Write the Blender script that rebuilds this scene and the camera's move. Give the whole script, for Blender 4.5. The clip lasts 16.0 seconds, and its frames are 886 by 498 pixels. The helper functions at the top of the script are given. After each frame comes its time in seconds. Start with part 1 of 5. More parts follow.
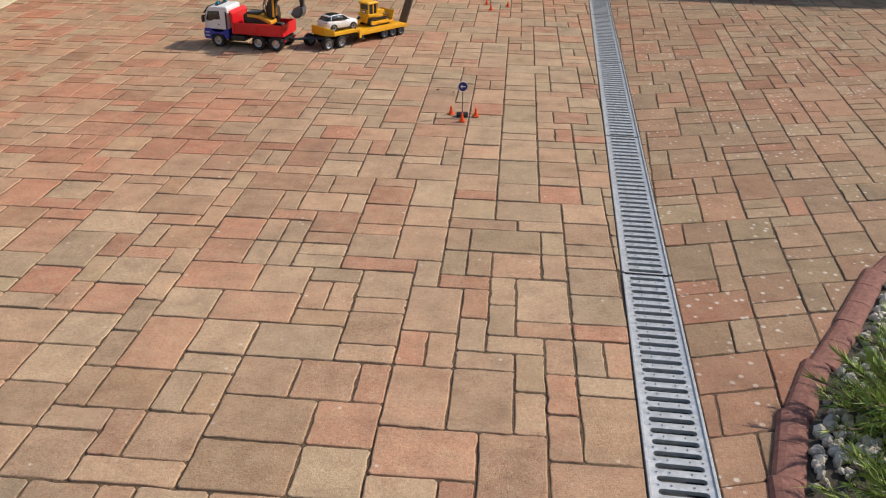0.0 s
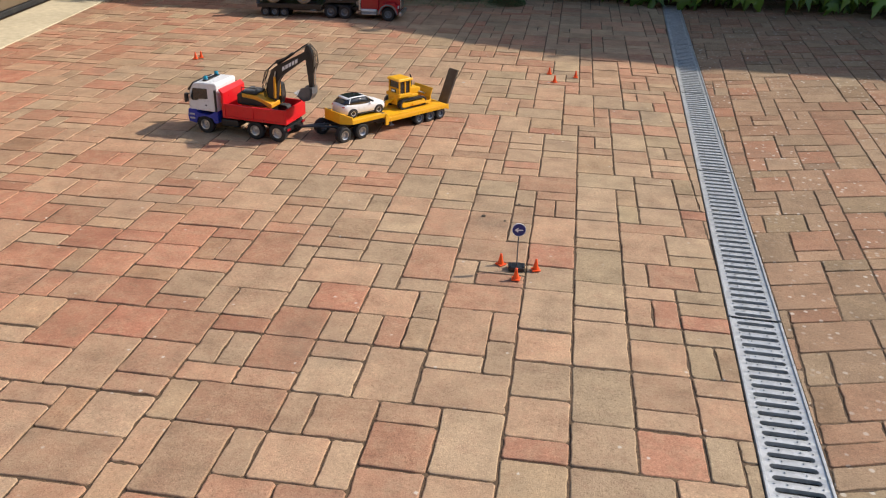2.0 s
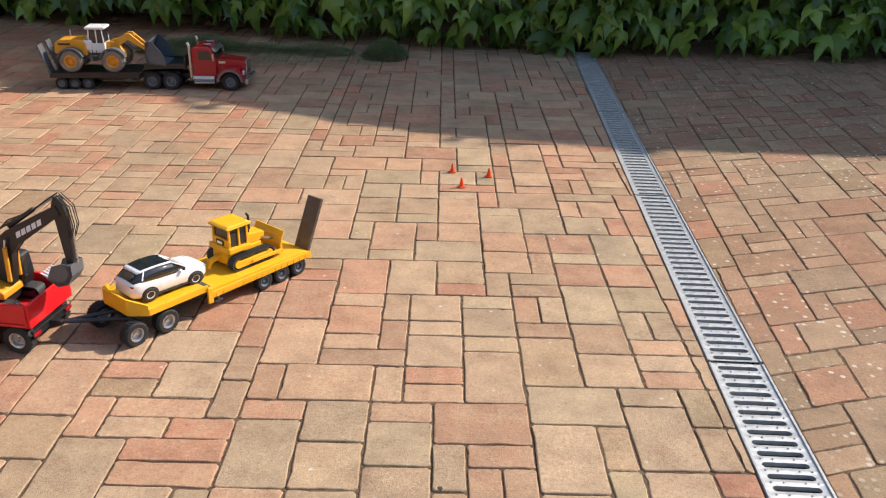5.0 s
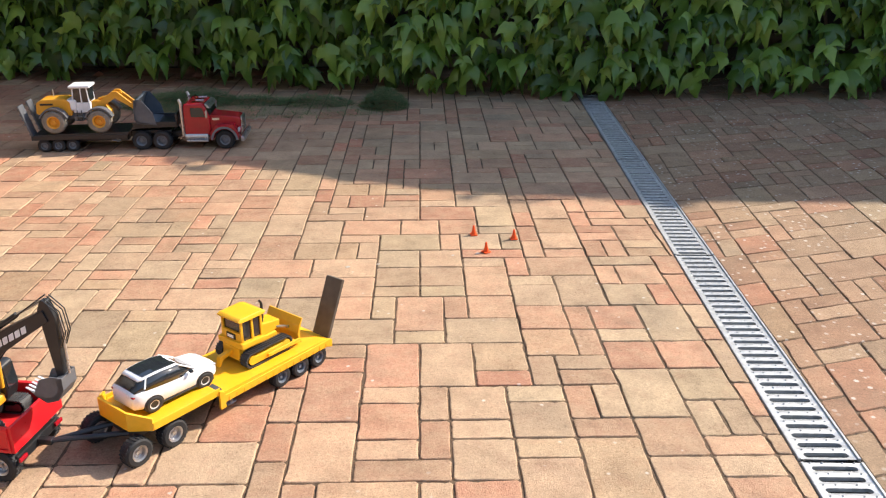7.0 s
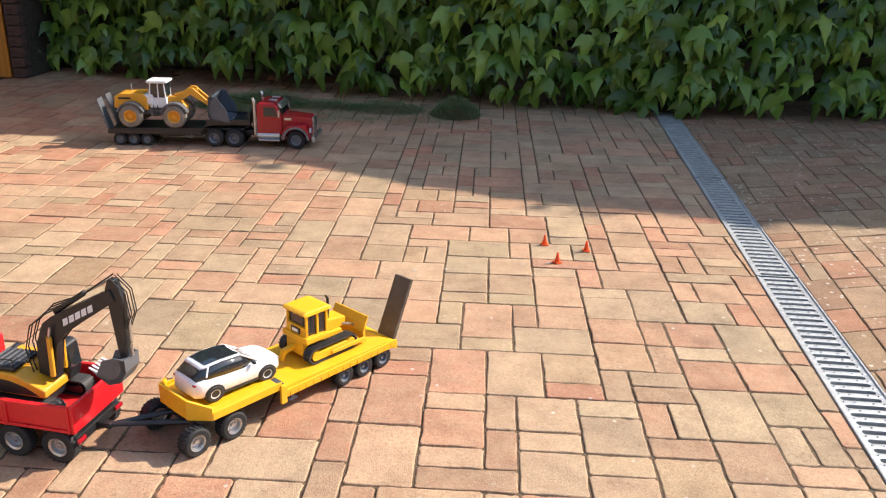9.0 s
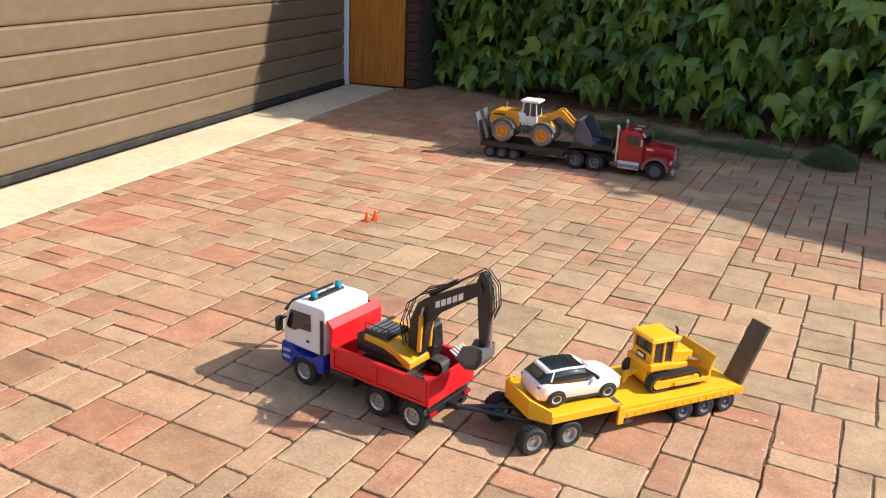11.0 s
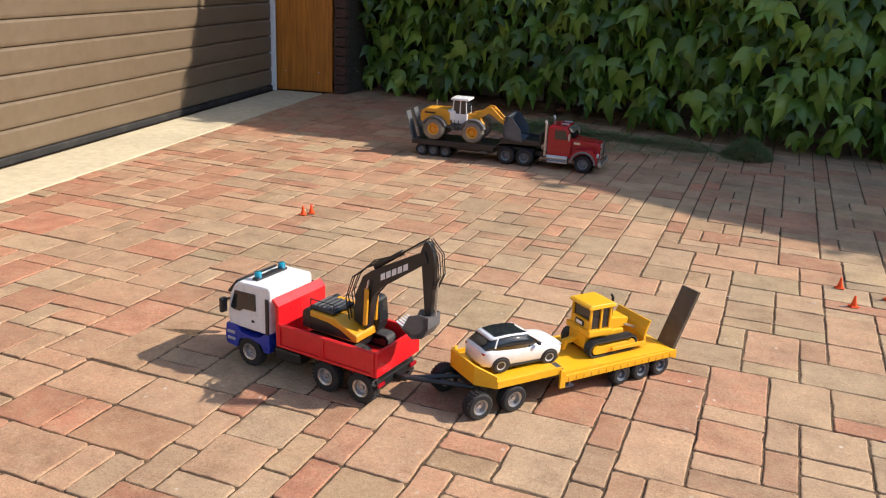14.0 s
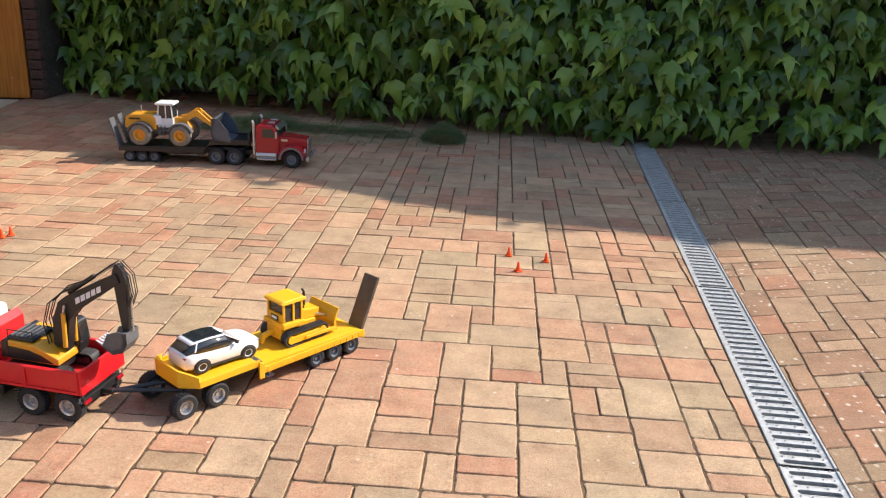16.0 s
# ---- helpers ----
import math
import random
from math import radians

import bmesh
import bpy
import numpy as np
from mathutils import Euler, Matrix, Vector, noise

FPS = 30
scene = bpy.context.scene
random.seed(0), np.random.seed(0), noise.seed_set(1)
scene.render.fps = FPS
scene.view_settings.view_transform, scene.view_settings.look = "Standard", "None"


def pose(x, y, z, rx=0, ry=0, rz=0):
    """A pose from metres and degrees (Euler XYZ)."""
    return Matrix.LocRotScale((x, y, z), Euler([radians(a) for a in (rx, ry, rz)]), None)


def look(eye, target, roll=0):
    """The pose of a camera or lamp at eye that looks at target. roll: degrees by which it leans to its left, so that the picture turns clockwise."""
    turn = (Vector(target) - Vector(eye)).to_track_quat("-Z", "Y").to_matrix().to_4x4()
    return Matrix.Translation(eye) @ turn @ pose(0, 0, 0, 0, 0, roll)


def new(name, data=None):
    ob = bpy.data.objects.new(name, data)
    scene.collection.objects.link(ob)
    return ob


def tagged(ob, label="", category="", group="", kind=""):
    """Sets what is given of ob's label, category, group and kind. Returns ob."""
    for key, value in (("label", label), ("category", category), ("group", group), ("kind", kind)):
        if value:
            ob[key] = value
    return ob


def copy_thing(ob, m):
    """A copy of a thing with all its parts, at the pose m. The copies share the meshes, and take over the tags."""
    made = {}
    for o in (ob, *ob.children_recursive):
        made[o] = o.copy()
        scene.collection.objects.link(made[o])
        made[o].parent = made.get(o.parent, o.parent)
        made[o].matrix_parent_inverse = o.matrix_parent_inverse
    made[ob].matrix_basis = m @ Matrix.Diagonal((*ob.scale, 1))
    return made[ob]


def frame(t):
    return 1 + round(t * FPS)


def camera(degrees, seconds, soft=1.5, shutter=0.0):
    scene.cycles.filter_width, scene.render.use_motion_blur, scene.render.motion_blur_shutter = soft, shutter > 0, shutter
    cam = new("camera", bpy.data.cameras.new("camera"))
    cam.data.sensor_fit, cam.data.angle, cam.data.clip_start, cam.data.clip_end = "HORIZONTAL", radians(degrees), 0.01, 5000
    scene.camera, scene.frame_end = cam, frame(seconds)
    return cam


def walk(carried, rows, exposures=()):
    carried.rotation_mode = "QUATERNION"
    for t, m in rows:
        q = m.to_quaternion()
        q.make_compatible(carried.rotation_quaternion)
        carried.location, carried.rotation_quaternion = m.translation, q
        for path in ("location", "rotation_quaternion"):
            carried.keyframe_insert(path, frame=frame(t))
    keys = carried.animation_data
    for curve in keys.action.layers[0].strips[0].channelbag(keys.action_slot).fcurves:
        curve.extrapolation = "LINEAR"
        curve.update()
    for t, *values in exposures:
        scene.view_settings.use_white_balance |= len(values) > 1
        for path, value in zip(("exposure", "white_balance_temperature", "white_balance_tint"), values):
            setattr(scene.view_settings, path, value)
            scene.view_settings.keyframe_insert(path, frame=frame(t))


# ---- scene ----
# ---- camera ----
cam = camera(55.0, 16.0, soft=1.15)
# seconds, eye, target, roll in degrees
PATH = [
    (0, (-0.219, -1.868, 1.002), (-0.433, -0.103, 0.084), 0.9),
    (0.5, (-0.249, -1.57, 0.995), (-0.511, 0.189, 0.08), 1.1),
    (1, (-0.268, -1.374, 1.025), (-0.581, 0.379, 0.115), 1.1),
    (1.5, (-0.332, -1.111, 1.029), (-0.652, 0.65, 0.136), 1.4),
    (2, (-0.356, -0.829, 1.004), (-0.678, 0.94, 0.127), 1.5),
    (2.5, (-0.381, -0.606, 0.976), (-0.696, 1.166, 0.103), 1.7),
    (3, (-0.463, -0.386, 0.966), (-0.73, 1.394, 0.094), 1.8),
    (3.5, (-0.503, -0.138, 0.956), (-0.714, 1.652, 0.087), 1.9),
    (4, (-0.513, 0.086, 0.976), (-0.678, 1.877, 0.102), 2.1),
    (4.2, (-0.516, 0.158, 0.966), (-0.656, 1.956, 0.101), 2.1),
    (6.3, (-0.539, 0.642, 0.988), (-0.549, 2.477, 0.192), 0.1),
    (6.5, (-0.568, 0.65, 0.984), (-0.584, 2.491, 0.202), -0.2),
    (7, (-0.648, 0.662, 0.974), (-0.68, 2.512, 0.215), 0.0),
    (7.5, (-0.676, 0.676, 0.963), (-0.761, 2.529, 0.216), 0.4),
    (8, (-0.665, 0.701, 0.951), (-0.802, 2.555, 0.212), 0.6),
    (8.2, (-0.674, 0.718, 0.944), (-0.813, 2.573, 0.209), 1.0),
    (10.5, (-0.692, 0.683, 0.883), (-1.281, 2.472, 0.209), 2.3),
    (11, (-0.739, 0.662, 0.897), (-1.634, 2.319, 0.223), 2.6),
    (11.5, (-0.673, 0.557, 0.864), (-1.616, 2.192, 0.203), 2.5),
    (12, (-0.683, 0.516, 0.869), (-1.615, 2.154, 0.2), 2.5),
    (12.5, (-0.648, 0.46, 0.868), (-1.577, 2.104, 0.209), 2.6),
    (13, (-0.656, 0.486, 0.856), (-1.532, 2.164, 0.209), 2.5),
    (13.5, (-0.724, 0.516, 0.864), (-1.522, 2.232, 0.218), 2.6),
    (14, (-0.732, 0.593, 0.831), (-1.484, 2.334, 0.198), 2.6),
    (14.5, (-0.706, 0.634, 0.827), (-1.425, 2.39, 0.194), 2.5),
    (15, (-0.673, 0.676, 0.818), (-1.345, 2.451, 0.187), 2.4),
    (15.5, (-0.624, 0.62, 0.858), (-1.102, 2.455, 0.225), 2.4),
    (16, (-0.547, 0.442, 0.956), (-0.735, 2.321, 0.299), 2.3),
]


walk(cam, [(t, look(eye, target, roll)) for t, eye, target, roll in PATH], exposures=[(0.0, 0.60), (2.0, 0.75), (4.2, 0.86), (6.3, 1.44), (8.2, 1.45), (10.5, 1.34), (11.0, 1.28), (12.5, 1.0), (13.5, 1.02), (15.0, 1.24), (16.0, 1.33)])

# ---- sky and sun ----
SUN_FROM = Vector((0.695, 0.348, 0.629)).normalized()
world = bpy.data.worlds.new("sky")
scene.world = world
world.use_nodes = True
wn = world.node_tree
sky = wn.nodes.new("ShaderNodeTexSky")
sky.sky_type = 'NISHITA'
sky.sun_disc = False
sky.sun_elevation = math.asin(SUN_FROM.z)
sky.sun_rotation = math.atan2(SUN_FROM.x, SUN_FROM.y)
wn.links.new(sky.outputs[0], wn.nodes["Background"].inputs[0])
wn.nodes["Background"].inputs[1].default_value = 0.122
sun = new("sun", bpy.data.lights.new("sun", 'SUN'))
sun.data.energy = 3.0
sun.data.angle = radians(0.55)
sun.data.color = (1.0, 0.895, 0.775)
sun.matrix_world = look(SUN_FROM * 30, (0, 0, 0))


# ---- materials ----
def shader(name, rough=0.6, metal=0.0):
    m = bpy.data.materials.new(name)
    m.use_nodes = True
    n, l = m.node_tree.nodes, m.node_tree.links
    b = n["Principled BSDF"]
    b.inputs["Roughness"].default_value = rough
    b.inputs["Metallic"].default_value = metal
    return m, n, l, b


def noise_node(n, l, scale, detail=4.0, rough=0.6, coord="Object"):
    tc = n.new("ShaderNodeTexCoord")
    tx = n.new("ShaderNodeTexNoise")
    tx.inputs["Scale"].default_value = scale
    tx.inputs["Detail"].default_value = detail
    tx.inputs["Roughness"].default_value = rough
    if coord == "World":
        g = n.new("ShaderNodeNewGeometry")
        l.new(g.outputs["Position"], tx.inputs["Vector"])
    else:
        l.new(tc.outputs[coord], tx.inputs["Vector"])
    return tx


def ramp(n, l, src, stops):
    r = n.new("ShaderNodeValToRGB")
    e = r.color_ramp.elements
    while len(e) < len(stops):
        e.new(0.5)
    for k, (p, c) in zip(e, stops):
        k.position = p
        k.color = (*c, 1) if len(c) == 3 else c
    l.new(src, r.inputs[0])
    return r.outputs[0]


def mix(n, l, kind, fac, a, b):
    m = n.new("ShaderNodeMix")
    m.data_type = 'RGBA'
    m.blend_type = kind
    for sock, v in ((m.inputs[0], fac), (m.inputs[6], a), (m.inputs[7], b)):
        if hasattr(v, "links"):
            l.new(v, sock)
        elif isinstance(v, (int, float)):
            sock.default_value = v
        else:
            sock.default_value = (*v, 1)
    return m.outputs[2]


def bump(n, l, b, src, strength, dist):
    bp = n.new("ShaderNodeBump")
    bp.inputs["Strength"].default_value = strength
    bp.inputs["Distance"].default_value = dist
    l.new(src, bp.inputs["Height"])
    l.new(bp.outputs[0], b.inputs["Normal"])


def paint(name, color, rough=0.45, metal=0.0, grain=0.06, scale=60.0, dust=0.12):
    """Moulded plastic or paint with faint mottling and settled dust."""
    m, n, l, b = shader(name, rough, metal)
    fine = noise_node(n, l, scale)
    wide = noise_node(n, l, scale / 6, 3)
    lo, hi = [tuple(max(0.0, c * (1 + s)) for c in color) for s in (-grain * 2, grain * 2)]
    col = ramp(n, l, fine.outputs[0], [(0.3, lo), (0.7, hi)])
    fac = ramp(n, l, wide.outputs[0], [(0.5, (0, 0, 0)), (0.75, (dust, dust, dust))])
    l.new(mix(n, l, 'MIX', fac, col, (0.42, 0.36, 0.29)), b.inputs["Base Color"])
    rr = ramp(n, l, fine.outputs[0], [(0.25, (rough * 0.8,) * 3), (0.8, (min(1, rough * 1.25),) * 3)])
    l.new(rr, b.inputs["Roughness"])
    return m


def paver_mat(name, per_object, cool):
    """Tumbled concrete setts: each has its own tint, with speckle, stains and lichen."""
    m, n, l, b = shader(name, 0.82)
    if per_object:
        rnd = n.new("ShaderNodeObjectInfo").outputs["Random"]
    else:
        rnd = n.new("ShaderNodeNewGeometry").outputs["Random Per Island"]
    g = n.new("ShaderNodeNewGeometry")
    wide = noise_node(n, l, 0.55, 2, 0.5, "World")
    # the warm patches lie in drifts over the yard
    add = n.new("ShaderNodeMath")
    add.operation = 'MULTIPLY_ADD'
    l.new(wide.outputs[0], add.inputs[0])
    add.inputs[1].default_value = 0.9
    sep = n.new("ShaderNodeSeparateXYZ")
    l.new(g.outputs["Position"], sep.inputs[0])
    warm = n.new("ShaderNodeMapRange")
    l.new(sep.outputs["X"], warm.inputs[0])
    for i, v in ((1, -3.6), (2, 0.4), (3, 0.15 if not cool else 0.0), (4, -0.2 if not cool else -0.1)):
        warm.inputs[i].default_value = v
    l.new(warm.outputs[0], add.inputs[2])
    tot = n.new("ShaderNodeMath")
    tot.operation = 'MULTIPLY_ADD'
    l.new(rnd, tot.inputs[0])
    tot.inputs[1].default_value = 0.56
    l.new(add.outputs[0], tot.inputs[2])
    tint = ramp(n, l, tot.outputs[0], [(0.05, (0.32, 0.245, 0.155)), (0.28, (0.385, 0.285, 0.18)), (0.46, (0.425, 0.297, 0.19)), (0.64, (0.43, 0.278, 0.175)),
                                       (0.82, (0.43, 0.25, 0.155)), (1.0, (0.42, 0.195, 0.118))])
    # every sett is a little lighter or darker than the next
    seed = n.new("ShaderNodeMath")
    seed.operation = 'MULTIPLY'
    l.new(rnd, seed.inputs[0])
    seed.inputs[1].default_value = 173.0
    white = n.new("ShaderNodeTexWhiteNoise")
    white.noise_dimensions = '1D'
    l.new(seed.outputs[0], white.inputs["W"])
    # the cool field is browner itself, and darkened further for shade beyond the drain
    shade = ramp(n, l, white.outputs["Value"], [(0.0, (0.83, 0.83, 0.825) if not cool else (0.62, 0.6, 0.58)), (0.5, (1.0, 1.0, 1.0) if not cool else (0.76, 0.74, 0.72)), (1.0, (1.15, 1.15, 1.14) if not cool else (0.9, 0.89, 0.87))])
    # a few are clearly red, a few olive
    odd = n.new("ShaderNodeMath")
    odd.operation = 'MULTIPLY'
    l.new(rnd, odd.inputs[0])
    odd.inputs[1].default_value = 911.0
    pick = n.new("ShaderNodeTexWhiteNoise")
    pick.noise_dimensions = '1D'
    l.new(odd.outputs[0], pick.inputs["W"])
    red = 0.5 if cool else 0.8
    tint = mix(n, l, 'MIX', ramp(n, l, pick.outputs["Value"], [(0.86, (0, 0, 0)), (0.89, (red * 0.4,) * 3), (1.0, (red,) * 3)]), tint, (0.42, 0.17, 0.105))
    tint = mix(n, l, 'MIX', ramp(n, l, pick.outputs["Value"], [(0.0, (0.45,) * 3), (0.12, (0.25,) * 3), (0.18, (0, 0, 0))]), tint, (0.34, 0.265, 0.15))
    tint = mix(n, l, 'MULTIPLY', 1.0, tint, shade)
    speck = noise_node(n, l, 330, 4, 0.75, "World")
    cloud = noise_node(n, l, 24, 5, 0.7, "World")
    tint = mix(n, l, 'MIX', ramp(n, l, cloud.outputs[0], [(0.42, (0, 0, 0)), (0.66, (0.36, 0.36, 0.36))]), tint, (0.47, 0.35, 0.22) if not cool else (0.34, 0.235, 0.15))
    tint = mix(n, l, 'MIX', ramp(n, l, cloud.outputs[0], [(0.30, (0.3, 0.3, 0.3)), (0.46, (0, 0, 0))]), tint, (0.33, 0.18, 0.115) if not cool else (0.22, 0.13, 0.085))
    c1 = mix(n, l, 'MULTIPLY', 0.75, tint, ramp(n, l, speck.outputs[0], [(0.30, (0.4, 0.38, 0.36)), (0.45, (0.92, 0.92, 0.91)), (0.56, (1.02, 1.02, 1.02)), (0.7, (1.4, 1.38, 1.34))]))
    grit = noise_node(n, l, 120, 5, 0.8, "World")
    c1 = mix(n, l, 'MULTIPLY', 0.8, c1, ramp(n, l, grit.outputs[0], [(0.30, (0.5, 0.47, 0.45)), (0.42, (0.9, 0.9, 0.89)), (0.55, (1.02, 1.02, 1.02)), (0.7, (1.3, 1.3, 1.28))]))
    blot = noise_node(n, l, 11, 5, 0.62, "World")
    c2 = mix(n, l, 'MULTIPLY', 0.42, c1, ramp(n, l, blot.outputs[0], [(0.30, (0.42, 0.39, 0.37)), (0.44, (0.84, 0.83, 0.82)), (0.54, (1.04, 1.04, 1.03)), (0.70, (1.32, 1.30, 1.26))]))
    stain = noise_node(n, l, 2.6, 4, 0.6, "World")
    c3 = mix(n, l, 'MIX', ramp(n, l, stain.outputs[0], [(0.56, (0, 0, 0)), (0.72, (0.35, 0.35, 0.35))]), c2, (0.17, 0.145, 0.105))
    vor = n.new("ShaderNodeTexVoronoi")
    vor.inputs["Scale"].default_value = 34.0 if cool else 17.0
    l.new(g.outputs["Position"], vor.inputs["Vector"])
    size = n.new("ShaderNodeMath")
    size.operation = 'MULTIPLY_ADD'
    l.new(speck.outputs[0], size.inputs[0])
    size.inputs[1].default_value = 0.3 if cool else 0.16
    l.new(vor.outputs["Distance"], size.inputs[2])
    lich = ramp(n, l, size.outputs[0], [(0.30 if cool else 0.13, (0.7, 0.7, 0.7)), (0.36 if cool else 0.16, (0, 0, 0))])
    patch = ramp(n, l, stain.outputs[0], [(0.40, (0, 0, 0)), (0.56, (1, 1, 1))])
    lf = mix(n, l, 'MULTIPLY', 1.0, lich, patch)
    c4 = mix(n, l, 'MIX', lf, c3, (0.62, 0.58, 0.5))
    l.new(c4, b.inputs["Base Color"])
    hgt = mix(n, l, 'MIX', 0.4, speck.outputs[0], grit.outputs[0])
    bump(n, l, b, hgt, 0.5, 0.006)
    b.inputs["Specular IOR Level"].default_value = 0.3
    return m


def stone_mat(name, dark, light, scale, rough=0.85, bumpy=0.4):
    m, n, l, b = shader(name, rough)
    a = noise_node(n, l, scale, 6, 0.65)
    w = noise_node(n, l, scale / 9, 3)
    c = ramp(n, l, a.outputs[0], [(0.3, dark), (0.7, light)])
    l.new(mix(n, l, 'MULTIPLY', 0.5, c, ramp(n, l, w.outputs[0], [(0.3, (0.7, 0.68, 0.66)), (0.7, (1.1, 1.1, 1.1))])), b.inputs["Base Color"])
    bump(n, l, b, a.outputs[0], bumpy, 0.004)
    return m


def zinc_mat():
    m, n, l, b = shader("galvanised_steel", 0.42, 0.45)
    v = n.new("ShaderNodeTexVoronoi")
    v.inputs["Scale"].default_value = 90
    tc = n.new("ShaderNodeTexCoord")
    l.new(tc.outputs["Object"], v.inputs["Vector"])
    w = noise_node(n, l, 9, 5, 0.65)
    c = mix(n, l, 'MIX', 0.35, ramp(n, l, v.outputs["Color"], [(0.2, (0.38, 0.392, 0.388)), (0.8, (0.54, 0.555, 0.55))]), ramp(n, l, w.outputs[0], [(0.3, (0.36, 0.366, 0.37)), (0.7, (0.62, 0.62, 0.62))]))
    l.new(c, b.inputs["Base Color"])
    l.new(ramp(n, l, w.outputs[0], [(0.3, (0.55,) * 3), (0.7, (0.36,) * 3)]), b.inputs["Roughness"])
    return m


def leaf_mat():
    m, n, l, b = shader("creeper_leaf", 0.36)
    rnd = n.new("ShaderNodeNewGeometry").outputs["Random Per Island"]
    c = ramp(n, l, rnd, [(0.0, (0.036, 0.082, 0.012)), (0.35, (0.085, 0.165, 0.022)), (0.7, (0.155, 0.265, 0.038)), (0.95, (0.235, 0.355, 0.055)), (1.0, (0.3, 0.4, 0.07))])
    w = noise_node(n, l, 30, 4)
    l.new(mix(n, l, 'MULTIPLY', 0.5, c, ramp(n, l, w.outputs[0], [(0.3, (0.65, 0.7, 0.6)), (0.7, (1.15, 1.1, 1.0))])), b.inputs["Base Color"])
    b.inputs["Transmission Weight"].default_value = 0.0
    tr = n.new("ShaderNodeBsdfTranslucent")
    l.new(mix(n, l, 'MULTIPLY', 1.0, c, (1.5, 1.6, 0.8)), tr.inputs[0])
    ms = n.new("ShaderNodeMixShader")
    ms.inputs[0].default_value = 0.2
    l.new(b.outputs[0], ms.inputs[1])
    l.new(tr.outputs[0], ms.inputs[2])
    l.new(ms.outputs[0], n["Material Output"].inputs[0])
    return m


def wood_mat(name, dark, light, along=(1, 1, 14), rough=0.45):
    m, n, l, b = shader(name, rough)
    tc = n.new("ShaderNodeTexCoord")
    mp = n.new("ShaderNodeMapping")
    mp.inputs["Scale"].default_value = tuple(60.0 / a for a in along)
    l.new(tc.outputs["Object"], mp.inputs["Vector"])
    t = n.new("ShaderNodeTexNoise")
    t.inputs["Scale"].default_value = 1.0
    t.inputs["Detail"].default_value = 6
    l.new(mp.outputs[0], t.inputs["Vector"])
    w = noise_node(n, l, 4, 4)
    c = ramp(n, l, t.outputs[0], [(0.3, dark), (0.65, light)])
    l.new(mix(n, l, 'MULTIPLY', 0.5, c, ramp(n, l, w.outputs[0], [(0.3, (0.72, 0.7, 0.66)), (0.7, (1.08, 1.08, 1.08))])), b.inputs["Base Color"])
    bump(n, l, b, t.outputs[0], 0.15, 0.002)
    return m


def glass_mat(name, color, rough=0.05):
    m, n, l, b = shader(name, rough)
    w = noise_node(n, l, 40, 3)
    l.new(ramp(n, l, w.outputs[0], [(0.3, tuple(c * 0.8 for c in color)), (0.7, color)]), b.inputs["Base Color"])
    b.inputs["Specular IOR Level"].default_value = 0.7
    return m


M = {
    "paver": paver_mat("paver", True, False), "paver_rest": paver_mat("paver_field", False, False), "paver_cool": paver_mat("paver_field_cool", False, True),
    "sand": stone_mat("joint_sand", (0.03, 0.018, 0.009), (0.17, 0.105, 0.055), 140),
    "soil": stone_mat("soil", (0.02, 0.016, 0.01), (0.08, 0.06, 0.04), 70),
    "field": stone_mat("far_ground", (0.16, 0.14, 0.1), (0.3, 0.26, 0.2), 3),
    "concrete": stone_mat("apron_concrete", (0.5, 0.43, 0.285), (0.65, 0.57, 0.40), 26, 0.85, 0.1),
    "render": stone_mat("wall_render", (0.3, 0.27, 0.22), (0.42, 0.38, 0.32), 40),
    "brick": stone_mat("dark_brick", (0.05, 0.025, 0.018), (0.14, 0.07, 0.05), 60),
    "kerb": stone_mat("kerb_red", (0.14, 0.055, 0.04), (0.27, 0.12, 0.09), 80),
    "zinc": zinc_mat(), "leaf": leaf_mat(),
    "channel": paint("channel_black", (0.02, 0.02, 0.02), 0.7),
    "door": paint("garage_door", (0.150, 0.110, 0.070), 0.42, 0.0, 0.05, 25, 0.05),
    "rubber": paint("black_rubber", (0.016, 0.016, 0.017), 0.75, 0, 0.1, 80, 0.08),
    "pine": wood_mat("orange_stained_pine", (0.40, 0.125, 0.012), (0.62, 0.215, 0.024)),
    "white": paint("white_paint", (0.78, 0.78, 0.78), 0.3, 0, 0.02, 60, 0.08),
    "stem": wood_mat("vine_stem", (0.07, 0.045, 0.03), (0.16, 0.11, 0.07), (1, 1, 10), 0.8),
    "deadleaf": stone_mat("dead_leaf", (0.16, 0.05, 0.02), (0.3, 0.12, 0.06), 40, 0.6),
    "clip": stone_mat("grass_clippings", (0.05, 0.085, 0.025), (0.21, 0.27, 0.1), 130, 0.8),
    "pebble": stone_mat("pebble", (0.33, 0.29, 0.23), (0.62, 0.57, 0.48), 30, 0.6, 0.1),
    "needle": stone_mat("juniper_needle", (0.13, 0.22, 0.035), (0.4, 0.5, 0.1), 50, 0.6, 0.05),
}


# ---- building helpers ----
def finish(bm, name, material, smooth=False):
    bmesh.ops.recalc_face_normals(bm, faces=bm.faces)
    me = bpy.data.meshes.new(name)
    bm.to_mesh(me)
    bm.free()
    me.materials.append(material)
    if smooth:
        for p in me.polygons:
            p.use_smooth = True
    return me


def part(name, bm, material, parent, label="", smooth=False):
    """Links a bmesh as one mesh object under a thing or under a part."""
    ob = new(name, finish(bm, name, material, smooth))
    ob.parent = parent
    if label:
        ob["label"] = label
    return ob


def thing(name, m, label, category, group=""):
    """An Empty at a thing's base."""
    ob = new(name)
    ob.empty_display_size = 0.05
    ob.matrix_world = m
    return tagged(ob, label, category, group)


def setting(name, bm, material, label, category):
    return tagged(new(name, finish(bm, name, material)), label, category, "", "structure")


